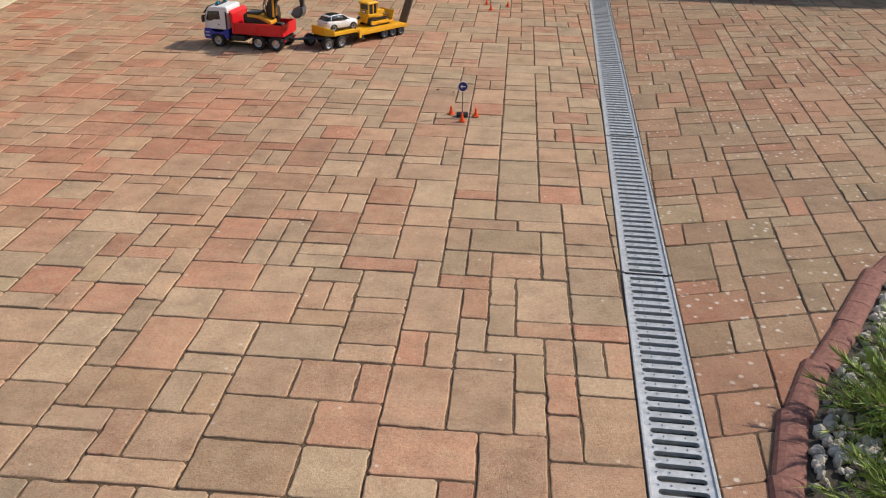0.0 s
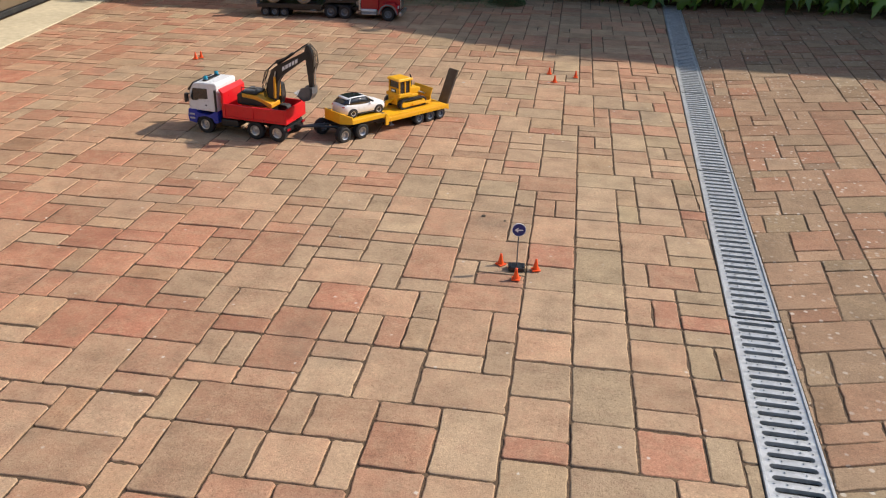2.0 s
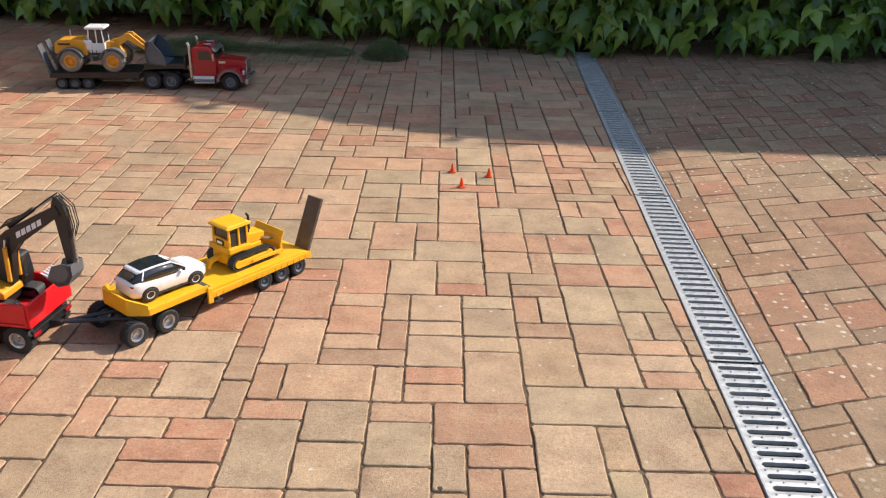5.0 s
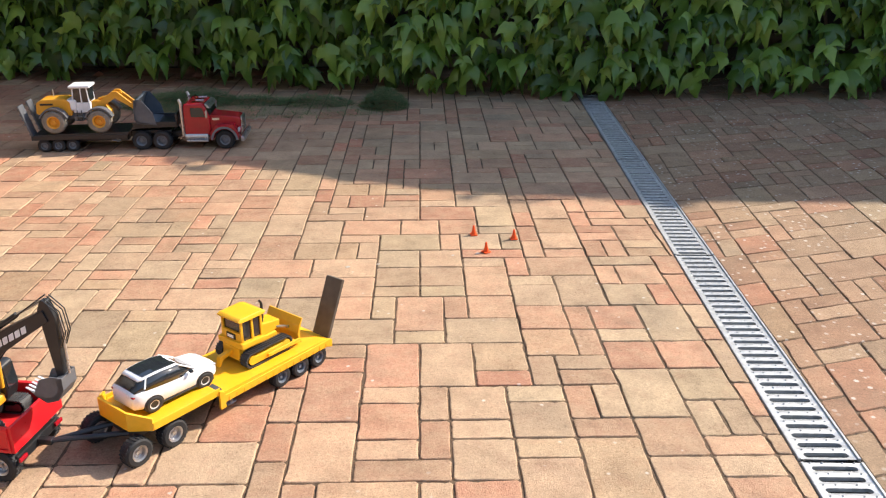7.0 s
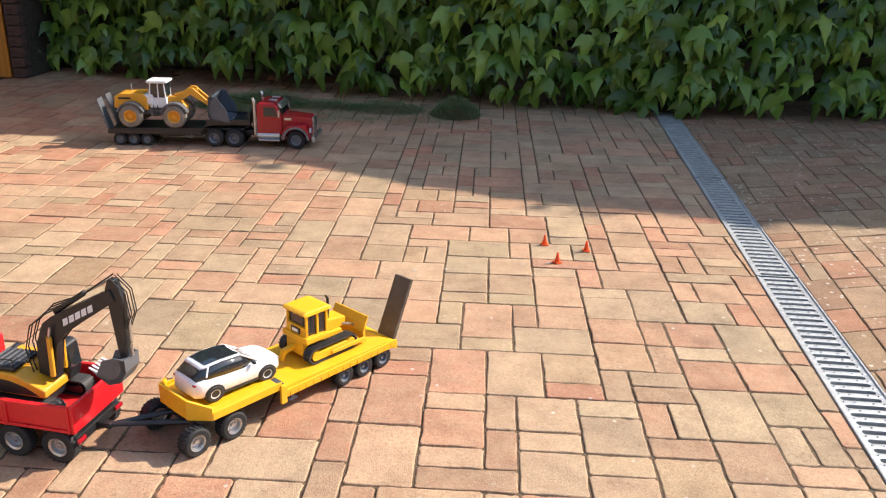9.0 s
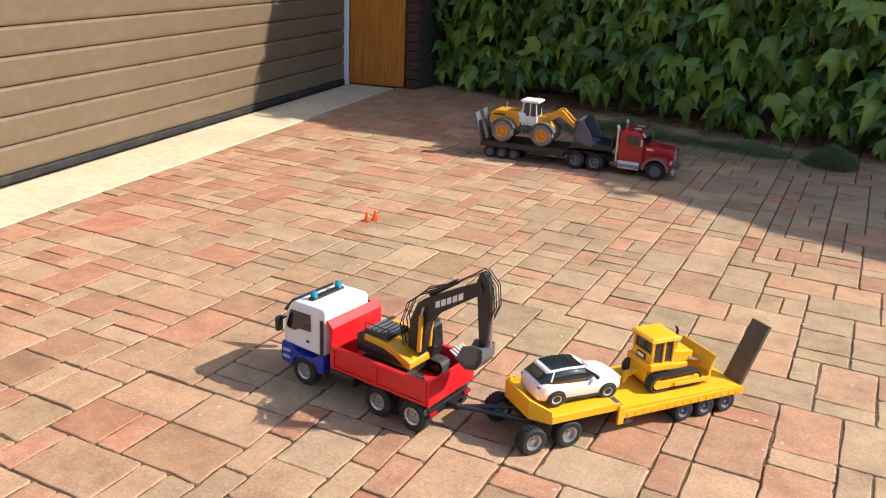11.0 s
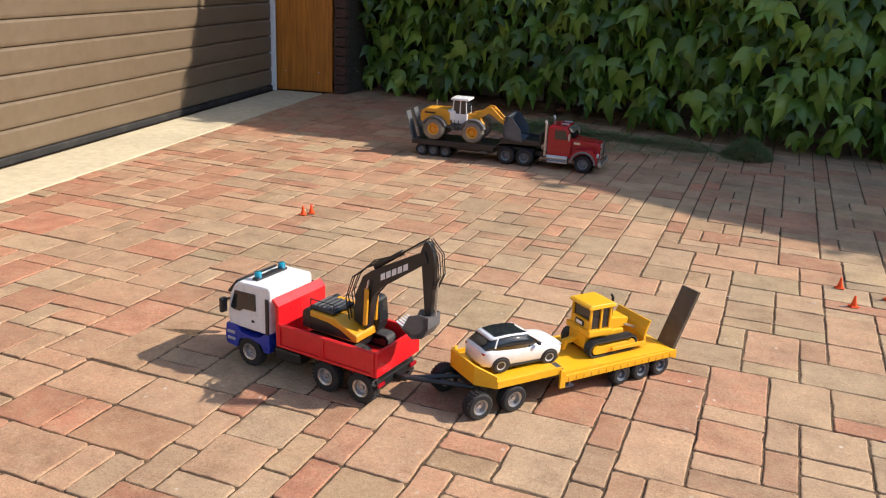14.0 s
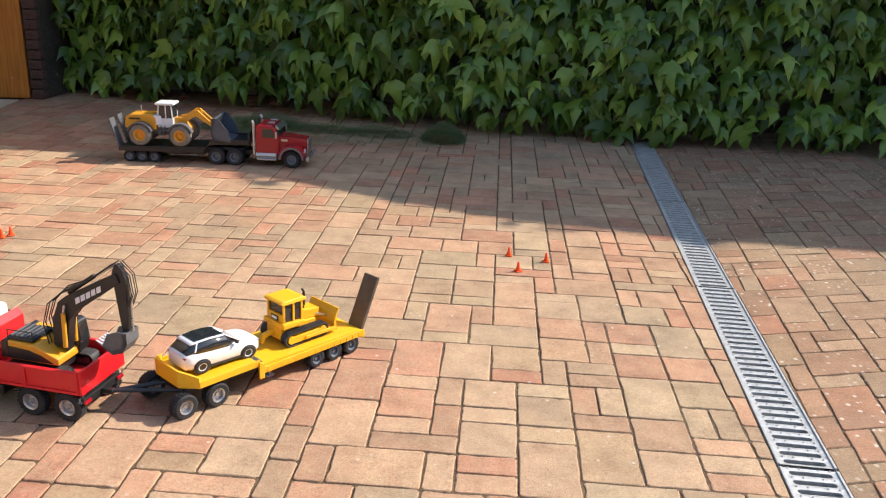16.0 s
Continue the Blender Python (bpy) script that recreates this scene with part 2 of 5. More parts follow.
def bx(bm, x0, x1, y0, y1, z0, z1, bev=0.0, seg=2):
    """A box, with its edges rounded by bev."""
    v = [bm.verts.new((x, y, z)) for x in (x0, x1) for y in (y0, y1) for z in (z0, z1)]
    fs = [bm.faces.new([v[i] for i in q]) for q in ((0, 1, 3, 2), (4, 6, 7, 5), (0, 4, 5, 1), (2, 3, 7, 6), (0, 2, 6, 4), (1, 5, 7, 3))]
    if bev:
        es = list({e for f in fs for e in f.edges})
        bmesh.ops.bevel(bm, geom=es, offset=bev, segments=seg, profile=0.5, affect='EDGES')
    return bm


def prism(bm, pts, y0, y1, bev=0.0, taper=None):
    """A side outline of (x, z) points drawn out from y0 to y1; taper(x, z) narrows it."""
    k = taper or (lambda x, z: 1.0)
    a = [bm.verts.new((x, y0 * k(x, z), z)) for x, z in pts]
    c = [bm.verts.new((x, y1 * k(x, z), z)) for x, z in pts]
    n = len(pts)
    fs = [bm.faces.new(a), bm.faces.new(c[::-1])] + [bm.faces.new((a[i], c[i], c[(i + 1) % n], a[(i + 1) % n])) for i in range(n)]
    if bev:
        bmesh.ops.bevel(bm, geom=list({e for f in fs for e in f.edges}), offset=bev, segments=2, profile=0.5, affect='EDGES')
    return bm


def cyl(bm, p, q, r, r2=None, seg=14):
    """A round bar from p to q."""
    p, q = Vector(p), Vector(q)
    d = q - p
    m = Matrix.Translation((p + q) / 2) @ d.to_track_quat('Z', 'Y').to_matrix().to_4x4()
    bmesh.ops.create_cone(bm, cap_ends=True, segments=seg, radius1=r, radius2=r if r2 is None else r2, depth=d.length, matrix=m)
    return bm


def tube(bm, pts, r, seg=6):
    for p, q in zip(pts, pts[1:]):
        cyl(bm, p, q, r, seg=seg)
    return bm


def B():
    return bmesh.new()


# ---- large structure ----
GDIR = Vector((-0.168, 0.986, 0)).normalized()
GN = Vector((GDIR.y, -GDIR.x, 0))
GPOS = Vector((-4.015, 5.335, 0))


def garage_frame():
    """x runs along the door towards the hedge, y into the building, z up."""
    return Matrix(((GDIR.x, -GN.x, 0, GPOS.x), (GDIR.y, -GN.y, 0, GPOS.y), (0, 0, 1, 0), (0, 0, 0, 1)))


GF = garage_frame()

bm = B()
bx(bm, -400, 400, -400, 400, -0.2, -0.03)
setting("ground", bm, M["field"], "flat earth round the yard", "ground")
bm = B()
bx(bm, -6.2, -0.004, -6, 7.5, -0.029, -0.0030)
bx(bm, 0.116, 6, -6, 7.5, -0.029, -0.0030)
bx(bm, -0.004, 0.116, -6, -4.0, -0.029, -0.0030)
bx(bm, -0.004, 0.116, 5.25, 7.5, -0.029, -0.0030)
pavement = setting("pavement", bm, M["sand"], "yard paved with mixed red and tan concrete setts, sand in the joints", "pavement")

# garage apron
bm = B()
bx(bm, -5.2, -0.02, -0.318, 0.0, -0.02, 0.004, 0.003)
bmesh.ops.transform(bm, matrix=GF, verts=bm.verts)
setting("apron", bm, M["concrete"], "pale concrete strip in front of the garage door", "apron")

# garage wall with the door opening, and its roof
bm = B()
bx(bm, -5.6, -5.0, 0.0, 0.25, 0.0, 2.6)
bx(bm, -5.0, 0.0, 0.0, 0.25, 2.13, 2.6)
bx(bm, -5.6, -5.35, 0.25, 4.0, 0.0, 2.6)
bx(bm, -5.6, 0.6, 4.0, 4.25, 0.0, 2.6)
bx(bm, 0.35, 0.6, 0.25, 4.0, 0.0, 2.6)
bmesh.ops.transform(bm, matrix=GF, verts=bm.verts)
setting("wall_garage", bm, M["render"], "rendered garage wall round the door", "wall")
bm = B()
bx(bm, -5.8, 0.75, -0.25, 4.4, 2.6, 2.75, 0.01)
bmesh.ops.transform(bm, matrix=GF, verts=bm.verts)
setting("roof_garage", bm, M["render"], "flat garage roof", "roof")

door = thing("garage_door", GF, "closed brown sectional garage door with horizontal ribs", "garage door")
RIB = 0.1045
SLAT_PROFILE = [(0.022, 0.0), (0.010, 0.003), (0.006, 0.008), (0.004, 0.018), (0.004, RIB - 0.012), (0.007, RIB - 0.006), (0.012, RIB - 0.0015), (0.022, RIB - 0.001)]
me = None
for i in range(20):
    if me is None:
        bm = B()
        a = [bm.verts.new((-4.98, y, z)) for y, z in SLAT_PROFILE]
        c = [bm.verts.new((-0.05, y, z)) for y, z in SLAT_PROFILE]
        n = len(a)
        for k in range(n):
            bm.faces.new((a[k], c[k], c[(k + 1) % n], a[(k + 1) % n]))
        bm.faces.new(a)
        bm.faces.new(c[::-1])
        me = finish(bm, "slat", M["door"])
    s = new("slat", me)
    s.parent = door
    s.location = (0, 0.02, 0.035 + i * RIB)
bm = B()
bx(bm, -4.99, -0.045, 0.018, 0.055, 0.002, 0.036, 0.006)
part("bottom_seal", bm, M["rubber"], door, "black rubber seal")
bm = B()
bx(bm, -0.044, -0.022, 0.0, 0.06, 0.0, 2.13, 0.003)
part("door_frame", bm, M["white"], door, "white metal frame edge")

# stained timber pier beside the door
pier = thing("door_pier", Matrix.Translation(GPOS), "orange-stained pine cladding beside the garage door", "cladding")
bm = B()
A0, A1 = Vector((-0.012, 0.0)), Vector((0.355, 0.088))
dirp = (A1 - A0).normalized()
nrm = Vector((-dirp.y, dirp.x))
v = []
for z in (0.006, 2.4):
    for u in (A0, A1, A1 + nrm * 0.04, A0 + nrm * 0.04):
        v.append(bm.verts.new((u.x, u.y, z)))
for f4 in ((0, 1, 5, 4), (1, 2, 6, 5), (2, 3, 7, 6), (3, 0, 4, 7), (0, 3, 2, 1), (4, 5, 6, 7)):
    bm.faces.new([v[i] for i in f4])
bmesh.ops.bevel(bm, geom=bm.edges[:], offset=0.004, segments=2, affect='EDGES')
part("board", bm, M["pine"], pier)
for s in (0.06, 0.29):
    bm = B()
    p = A0 + dirp * s - nrm * 0.001
    cyl(bm, (p.x, p.y, 0.13), (p.x - nrm.x * 0.003, p.y - nrm.y * 0.003, 0.13), 0.004, seg=10)
    part("screw", bm, M["zinc"], pier)

# brick return and the wall that carries the creeper
brick_wall = thing("wall_return", Matrix.Translation((-3.652, 5.44, 0)), "dark brown brick wall corner in shade", "wall")
brick_wall["kind"] = "structure"
bm = B()
bx(bm, 0.006, 0.075, 0.006, 0.45, 0, 2.4)
part("mortar", bm, M["soil"], brick_wall)
bm = B()
bx(bm, 0, 0.082, -0.004, 0.05, 0, 0.052, 0.003, 1)
bme = finish(bm, "brick", M["brick"])
for r in range(24):
    o = new("brick", bme)
    o.parent = brick_wall
    o.location = (-0.003 if r % 2 else 0.0, 0.0, r * 0.06 + 0.004)

bm = B()
bx(bm, -4.6, 7.0, 6.05, 6.3, 0, 2.75)
setting("wall_boundary", bm, M["render"], "boundary wall hidden behind climbing leaves", "wall")

# unseen walls added to hold back sky light from the right and behind
bm = B()
bx(bm, 6.0, 6.25, -6.0, 5.6, 0, 2.6)
setting("wall_east", bm, M["render"], "unseen plain wall added to cut sky light from the east", "wall")
bm = B()
bx(bm, -6.0, 6.0, -6.25, -6.0, 0, 2.9)
setting("wall_south", bm, M["render"], "unseen plain wall added to cut sky light from the south", "wall")


# ---- creeper on the wall ----
def front(x):
    """How far out the foliage reaches over the ground at x."""
    pts = [(-4.0, 5.60), (-3.4, 5.58), (-2.4, 5.48), (-1.5, 5.28), (-0.8, 5.14), (0.0, 5.11), (1.0, 5.14), (3.0, 5.25), (7.0, 5.3)]
    for (a, ya), (c, yc) in zip(pts, pts[1:]):
        if x <= c:
            return ya + (yc - ya) * (x - a) / (c - a)
    return pts[-1][1]


def leaflets(rng):
    """One drooping three-lobed leaf, folded along its midrib: vertices and faces."""
    half = [(0.0, 0.04), (0.14, 0.10), (0.30, 0.02), (0.45, -0.20), (0.62, -0.62), (0.40, -0.46), (0.27, -0.46), (0.22, -0.70), (0.10, -0.95), (0.0, -1.22)]
    mid = [(0.0, -0.16), (0.0, -0.42), (0.0, -0.7)]
    w, k = rng.uniform(0.9, 1.15), rng.uniform(-0.14, 0.14)
    fold, droop = rng.uniform(0.18, 0.42), rng.uniform(0.1, 0.4)

    def lift(x, y):
        return -fold * abs(x) - droop * y * y + 0.25 * -y * (1 + y) + 0.03 * math.sin(9 * y + 5 * x)
    vs, fs = [], []
    for x, y in mid:
        vs.append((x + k * y, y, lift(x, y)))
    for side in (1, -1):
        b = len(vs)
        for x, y in half:
            x, y = x * w * side + rng.uniform(-0.03, 0.03) * (x > 0), y + rng.uniform(-0.03, 0.03) * (x > 0)
            vs.append((x + k * y, y, lift(x, y)))
        tri = [(0, b, b + 1), (0, b + 1, b + 2), (0, b + 2, b + 3), (0, b + 3, b + 5, 1), (b + 3, b + 4, b + 5), (1, b + 5, b + 6), (1, b + 6, b + 7, 2), (2, b + 7, b + 8), (2, b + 8, b + 9)]
        fs += [t if side > 0 else t[::-1] for t in tri]
    return vs, fs


# unseen top, higher towards the drain's far side, shaped for its cast shadow
TOP = [(-4.0, 2.58), (0.4, 2.56), (1.2, 2.8), (3.2, 3.58), (4.2, 3.8), (6.0, 3.8)]


def top_of(x):
    for (a, za), (c, zc) in zip(TOP, TOP[1:]):
        if x <= c:
            return za + (zc - za) * (x - a) / (c - a)
    return TOP[-1][1]


rng = random.Random(5)
kinds = [leaflets(rng) for _ in range(8)]
V, F = [], []


def put_leaf(x, y, z, s, yaw, lean, roll):
    vs, fs = kinds[rng.randrange(len(kinds))]
    # leaf plane: local x across, local y up the wall, local z out of it (towards -y)
    m = Matrix.Rotation(yaw, 3, 'Z') @ Matrix.Rotation(radians(90) - lean, 3, 'X') @ Matrix.Rotation(roll, 3, 'Z')
    b = len(V)
    for a, c, d in vs:
        p = m @ Vector((a * s, c * s, d * s))
        V.append((x + p.x, y + p.y, z + p.z))
    F.extend([tuple(b + i for i in f) for f in fs])


for layer, (depth, dens) in enumerate(((0.18, 160), (0.08, 170), (-0.02, 130))):
    n = int(8.6 * 1.55 * dens)
    for _ in range(n):
        x = rng.uniform(-3.66, 4.9)
        z = 1.55 * rng.random()
        wave = 0.10 * noise.noise(Vector((x * 1.3, z * 1.3, 2.0))) + 0.05 * noise.noise(Vector((x * 4, z * 4, 7.0)))
        low = 0.05 + 0.08 * noise.noise(Vector((x * 2.1, 0, 4.0))) + (0.06 if -2.9 < x < -1.7 else 0.0)
        if z < low:
            continue
        y = front(x) + depth + wave + 0.10 * max(0.0, 0.3 - z) - 0.03 * z
        put_leaf(x, y, z + 0.04, rng.uniform(0.07, 0.135), rng.gauss(0, 0.55), rng.uniform(0.1, 0.95), rng.gauss(0, 0.45))
# unseen upper leaves that fringe the edge of the cast shadow
for _ in range(3800):
    x = rng.uniform(-4.5, 6.5)
    top = top_of(x) + 0.06 + 0.08 * noise.noise(Vector((x * 2.1, 3, 0))) + 0.05 * noise.noise(Vector((x * 6.2, 9, 0)))
    z = rng.uniform(1.5, top)
    put_leaf(x, rng.uniform(5.5, 6.0), z, rng.uniform(0.12, 0.18), rng.gauss(0, 0.6), rng.uniform(0.1, 0.9), rng.gauss(0, 0.5))
me = bpy.data.meshes.new("creeper")
me.from_pydata(V, [], F)
me.materials.append(M["leaf"])
me.polygons.foreach_set("use_smooth", [True] * len(me.polygons))
creeper = tagged(new("creeper", me), "dense green five-leaved creeper covering the boundary wall", "creeper", "", "stuff")

# solid core added to cast the creeper's shadow; dark colour stands for shade
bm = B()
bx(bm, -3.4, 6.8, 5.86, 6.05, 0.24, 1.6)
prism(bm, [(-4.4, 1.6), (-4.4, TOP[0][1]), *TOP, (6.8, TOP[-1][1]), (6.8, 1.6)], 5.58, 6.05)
part("inner_growth", bm, M["soil"], creeper, "dark solid core standing in for shade between the leaves, added to cast the creeper's shadow")
bm = B()
r2 = random.Random(8)
for _ in range(46):
    x = r2.uniform(-3.4, 4.5)
    p = [(x, 6.0, 0.0)]
    for k in range(1, 6):
        p.append((p[-1][0] + r2.uniform(-0.12, 0.12), front(x) + 0.3 + r2.uniform(-0.05, 0.1), k * 0.28))
    tube(bm, p, r2.uniform(0.006, 0.014), 6)
part("stem", bm, M["stem"], creeper, "brown woody vine stems")

# withered leaves at the creeper's foot and one caught in it
bm = B()
r3 = random.Random(3)
for x, y, z, s in [(-2.62, 5.50, 0.40, 0.08), (-2.2, 5.62, 0.02, 0.07), (-2.08, 5.56, 0.02, 0.06), (-1.95, 5.6, 0.02, 0.07), (-2.75, 5.7, 0.015, 0.06), (-3.3, 5.7, 0.015, 0.05), (1.1, 5.3, 0.015, 0.04), (1.5, 5.35, 0.015, 0.05)]:
    m = Matrix.Translation((x, y, z)) @ Euler((r3.uniform(0.2, 1.2), r3.uniform(-0.4, 0.4), r3.uniform(0, 6))).to_matrix().to_4x4()
    o = [m @ Vector(v) for v in ((0, 0, 0), (s * 0.45, s * 0.35, s * 0.12), (s * 1.1, 0, s * 0.05), (s * 0.45, -s * 0.35, s * 0.14), (s * 0.5, 0, -s * 0.02))]
    q = [bm.verts.new(v) for v in o]
    for t3 in ((0, 4, 1), (1, 4, 2), (2, 4, 3), (3, 4, 0)):
        bm.faces.new([q[i] for i in t3])
tagged(new("withered_leaves", finish(bm, "withered_leaves", M["deadleaf"])), "few curled reddish-brown dead leaves at the creeper foot", "dead leaves", "", "stuff")

# heap of grass clippings
V, F = [], []
r4 = random.Random(11)
for cx, cy, rx, ry, h, n in ((-2.10, 4.98, 0.28, 0.20, 0.055, 3900), (-2.0, 5.08, 0.20, 0.10, 0.07, 1700), (-1.70, 5.02, 0.22, 0.09, 0.04, 1300), (-1.38, 5.00, 0.20, 0.11, 0.05, 1500), (-1.02, 4.95, 0.125, 0.13, 0.10, 3000), (-1.62, 4.89, 0.72, 0.24, 0.004, 2600)):
    for _ in range(n):
        a, d = r4.uniform(0, 6.283), math.sqrt(r4.random())
        x, y = cx + rx * d * math.cos(a), cy + ry * d * math.sin(a)
        z = h * (1 - d * d) * r4.uniform(0.3, 1.0) + 0.003
        L, th = r4.uniform(0.012, 0.035), r4.uniform(0, 6.283)
        dx, dy, dz = L * math.cos(th), L * math.sin(th), r4.uniform(-0.004, 0.012)
        w = 0.0021
        b = len(V)
        V += [(x - dy / L * w, y + dx / L * w, z), (x + dy / L * w, y - dx / L * w, z), (x + dx, y + dy, max(0.003, z + dz))]
        F.append((b, b + 1, b + 2))
me = bpy.data.meshes.new("grass_clippings")
me.from_pydata(V, [], F)
me.materials.append(M["clip"])
tagged(new("grass_clippings", me), "heaps of fresh green grass clippings on the paving", "grass clippings", "", "stuff")


# ---- drainage channel ----
DW = 0.112
bm = B()
bx(bm, -0.004, 0.008, -4.0, 5.25, -0.12, -0.004)
bx(bm, DW - 0.008, DW + 0.004, -4.0, 5.25, -0.12, -0.004)
bx(bm, 0.008, DW - 0.008, -4.0, 5.25, -0.12, -0.0265)
setting("drain_channel", bm, M["channel"], "dark drainage channel sunk in the paving", "drain channel")


def grate_mesh(length):
    """A pressed steel grate: a row of round-ended slots with studs between them and folded edges."""
    bm = B()
    pitch = 1.0 / 31
    n = int(length / pitch)
    half, sl, sr = DW / 2, 0.035, 0.0074
    for k in range(n):
        y0 = 0.005 + k * (length - 0.010) / n
        y1 = 0.005 + (k + 1) * (length - 0.010) / n
        c = (y0 + y1) / 2
        ring = []
        for side in (1, -1):
            for j in range(7):
                a = -math.pi / 2 + j * math.pi / 6
                ring.append((half + side * (sl + sr * math.cos(a)), c + side * sr * math.sin(a)))
        outer = []
        for side in (1, -1):
            outer += [(half + side * sl, y0 if side > 0 else y1), (half + side * half, y0 if side > 0 else y1), (half + side * half, c - side * (c - y0) * 0.4), (half + side * half, c),
                      (half + side * half, c + side * (c - y0) * 0.4), (half + side * half, y1 if side > 0 else y0), (half + side * sl, y1 if side > 0 else y0)]
        ri = [bm.verts.new((x, y, -0.0015)) for x, y in ring]
        rl = [bm.verts.new((x, y, -0.010)) for x, y in ring]
        ro = [bm.verts.new((x, y, 0.0)) for x, y in outer]
        for j in range(14):
            i = (j + 1) % 14
            bm.faces.new((ro[j], ro[i], ri[i], ri[j]))
            bm.faces.new((ri[j], ri[i], rl[i], rl[j]))
        for sx in (0.015, 0.037, 0.075, 0.097):
            bmesh.ops.create_cone(bm, cap_ends=True, segments=6, radius1=0.0022, radius2=0.0010, depth=0.0022, matrix=Matrix.Translation((sx, y1 - 0.001, 0.0011)))
    plate = finish(bm, "drain_grate", M["zinc"])
    bm = B()
    bx(bm, -0.003, 0.003, 0.005, length - 0.005, -0.03, 0.0028, 0.001, 1)
    return plate, finish(bm, "edge_rail", M["zinc"])


def lay_grate(meshes, y, label):
    g = tagged(new("drain_grate", meshes[0]), label, "drain grate", "channel grates")
    g.location = (0, y, 0)
    for x in (0.0, DW):
        o = new("edge_rail", meshes[1])
        o.parent = g
        o.location = (x, 0, 0)


gm = grate_mesh(1.0)
for k in range(-4, 5):
    lay_grate(gm, k, "galvanised steel slotted drain grate laid flush in the paving")
lay_grate(grate_mesh(0.25), 5, "galvanised steel slotted drain grate cut short at the creeper")

# ---- planted bed with its kerb ----
KERB = [(0.155, -2.6), (0.166, -1.2), (0.175, -0.92), (0.195, -0.74), (0.240, -0.57), (0.31, -0.41), (0.41, -0.24), (0.56, 0.04), (0.80, 0.36), (1.2, 0.72), (2.2, 1.2)]


def along(pts, step):
    out, carry = [], 0.0
    for (xa, ya), (xb, yb) in zip(pts, pts[1:]):
        L = math.hypot(xb - xa, yb - ya)
        d = carry
        while d < L:
            out.append((xa + (xb - xa) * d / L, ya + (yb - ya) * d / L, math.atan2(yb - ya, xb - xa)))
            d += step
        carry = d - L
    return out


kerb = thing("kerb", Matrix.Identity(4), "low red concrete kerb of rounded stones round the bed", "kerb")
kerb["kind"] = "structure"
bm = B()
kp = [(-0.056, -0.03), (-0.056, 0.006), (-0.050, 0.012), (-0.038, 0.015), (-0.020, 0.015), (-0.007, 0.012), (0.0, 0.006), (0.0, -0.03)]
ka = [[bm.verts.new((x, y, z)) for y, z in kp] for x in (-0.004, 0.0, 0.098, 0.1035)]
for v in ka[0] + ka[3]:
    v.co.z -= 0.004
for p, q in zip(ka, ka[1:]):
    for i in range(8):
        bm.faces.new((p[i], q[i], q[(i + 1) % 8], p[(i + 1) % 8]))
kme = finish(bm, "kerb_stone", M["kerb"])
for x, y, a in along(KERB, 0.1):
    o = new("kerb_stone", kme)
    o.parent = kerb
    o.matrix_local = pose(x, y, 0, 0, 0, math.degrees(a))
bm = B()
bed = [bm.verts.new((x + 0.03, y - 0.02, 0.004)) for x, y in KERB] + [bm.verts.new((2.6, 0.9, 0.004)), bm.verts.new((2.6, -2.6, 0.004))]
bm.faces.new(bed)
setting("flower_bed", bm, M["soil"], "soil of a planted bed behind the kerb", "soil")
V, F = [], []
r5 = random.Random(21)
ico = B()
bmesh.ops.create_icosphere(ico, subdivisions=1, radius=1.0)
iv = [v.co.copy() for v in ico.verts]
ifc = [tuple(v.index for v in f.verts) for f in ico.faces]
ico.free()
for x, y, a in along(KERB, 0.012):
    for _ in range(5):
        d = r5.uniform(0.064, 0.24)
        px, py = x + math.sin(a) * d, y - math.cos(a) * d
        s = r5.uniform(0.007, 0.017)
        m = Euler((r5.uniform(0, 6), r5.uniform(0, 6), r5.uniform(0, 6))).to_matrix()
        sx, sy, sz = s, s * r5.uniform(0.6, 0.9), s * r5.uniform(0.5, 0.8)
        b = len(V)
        for v in iv:
            p = m @ Vector((v.x * sx, v.y * sy, v.z * sz))
            V.append((px + p.x, py + p.y, 0.012 + r5.uniform(0, 0.0001) + p.z))
        F += [tuple(b + i for i in f) for f in ifc]
me = bpy.data.meshes.new("pebbles")
me.from_pydata(V, [], F)
me.materials.append(M["pebble"])
tagged(new("pebbles", me), "pale rounded pebbles spread inside the kerb", "pebbles", "", "stuff")


def juniper(x, y, s, seed):
    """A low spreading conifer: arching twigs set with fine upright needles."""
    r = random.Random(seed)
    root = thing("juniper", Matrix.Translation((x, y, 0.0)), "low spreading bright green juniper in the bed", "shrub", "bed shrubs")
    bt, V, F = B(), [], []
    for _ in range(46):
        az, el = r.uniform(0, 6.283), r.uniform(0.25, 1.0)
        L = s * r.uniform(0.7, 1.25)
        pts = []
        for k in range(9):
            u = k / 8
            pts.append(Vector((math.cos(az) * L * u * math.cos(el), math.sin(az) * L * u * math.cos(el), L * u * math.sin(el) * (1 - 0.35 * u) + 0.01)))
        tube(bt, pts[::2], 0.0025, 4)
        for k in range(1, 9):
            for _ in range(11):
                p = pts[k - 1].lerp(pts[k], r.random())
                dv = (pts[k] - pts[k - 1]).normalized()
                side = Vector((r.gauss(0, 1), r.gauss(0, 1), r.gauss(0.3, 1))).normalized()
                tip = p + (dv * 0.8 + side * 0.7).normalized() * r.uniform(0.018, 0.045)
                w = dv.cross(side).normalized() * 0.0017
                b = len(V)
                V += [tuple(p + w), tuple(p - w), tuple(tip)]
                F.append((b, b + 1, b + 2))
    part("twig", bt, M["stem"], root)
    me = bpy.data.meshes.new("needles")
    me.from_pydata(V, [], F)
    me.materials.append(M["needle"])
    o = new("needles", me)
    o.parent = root


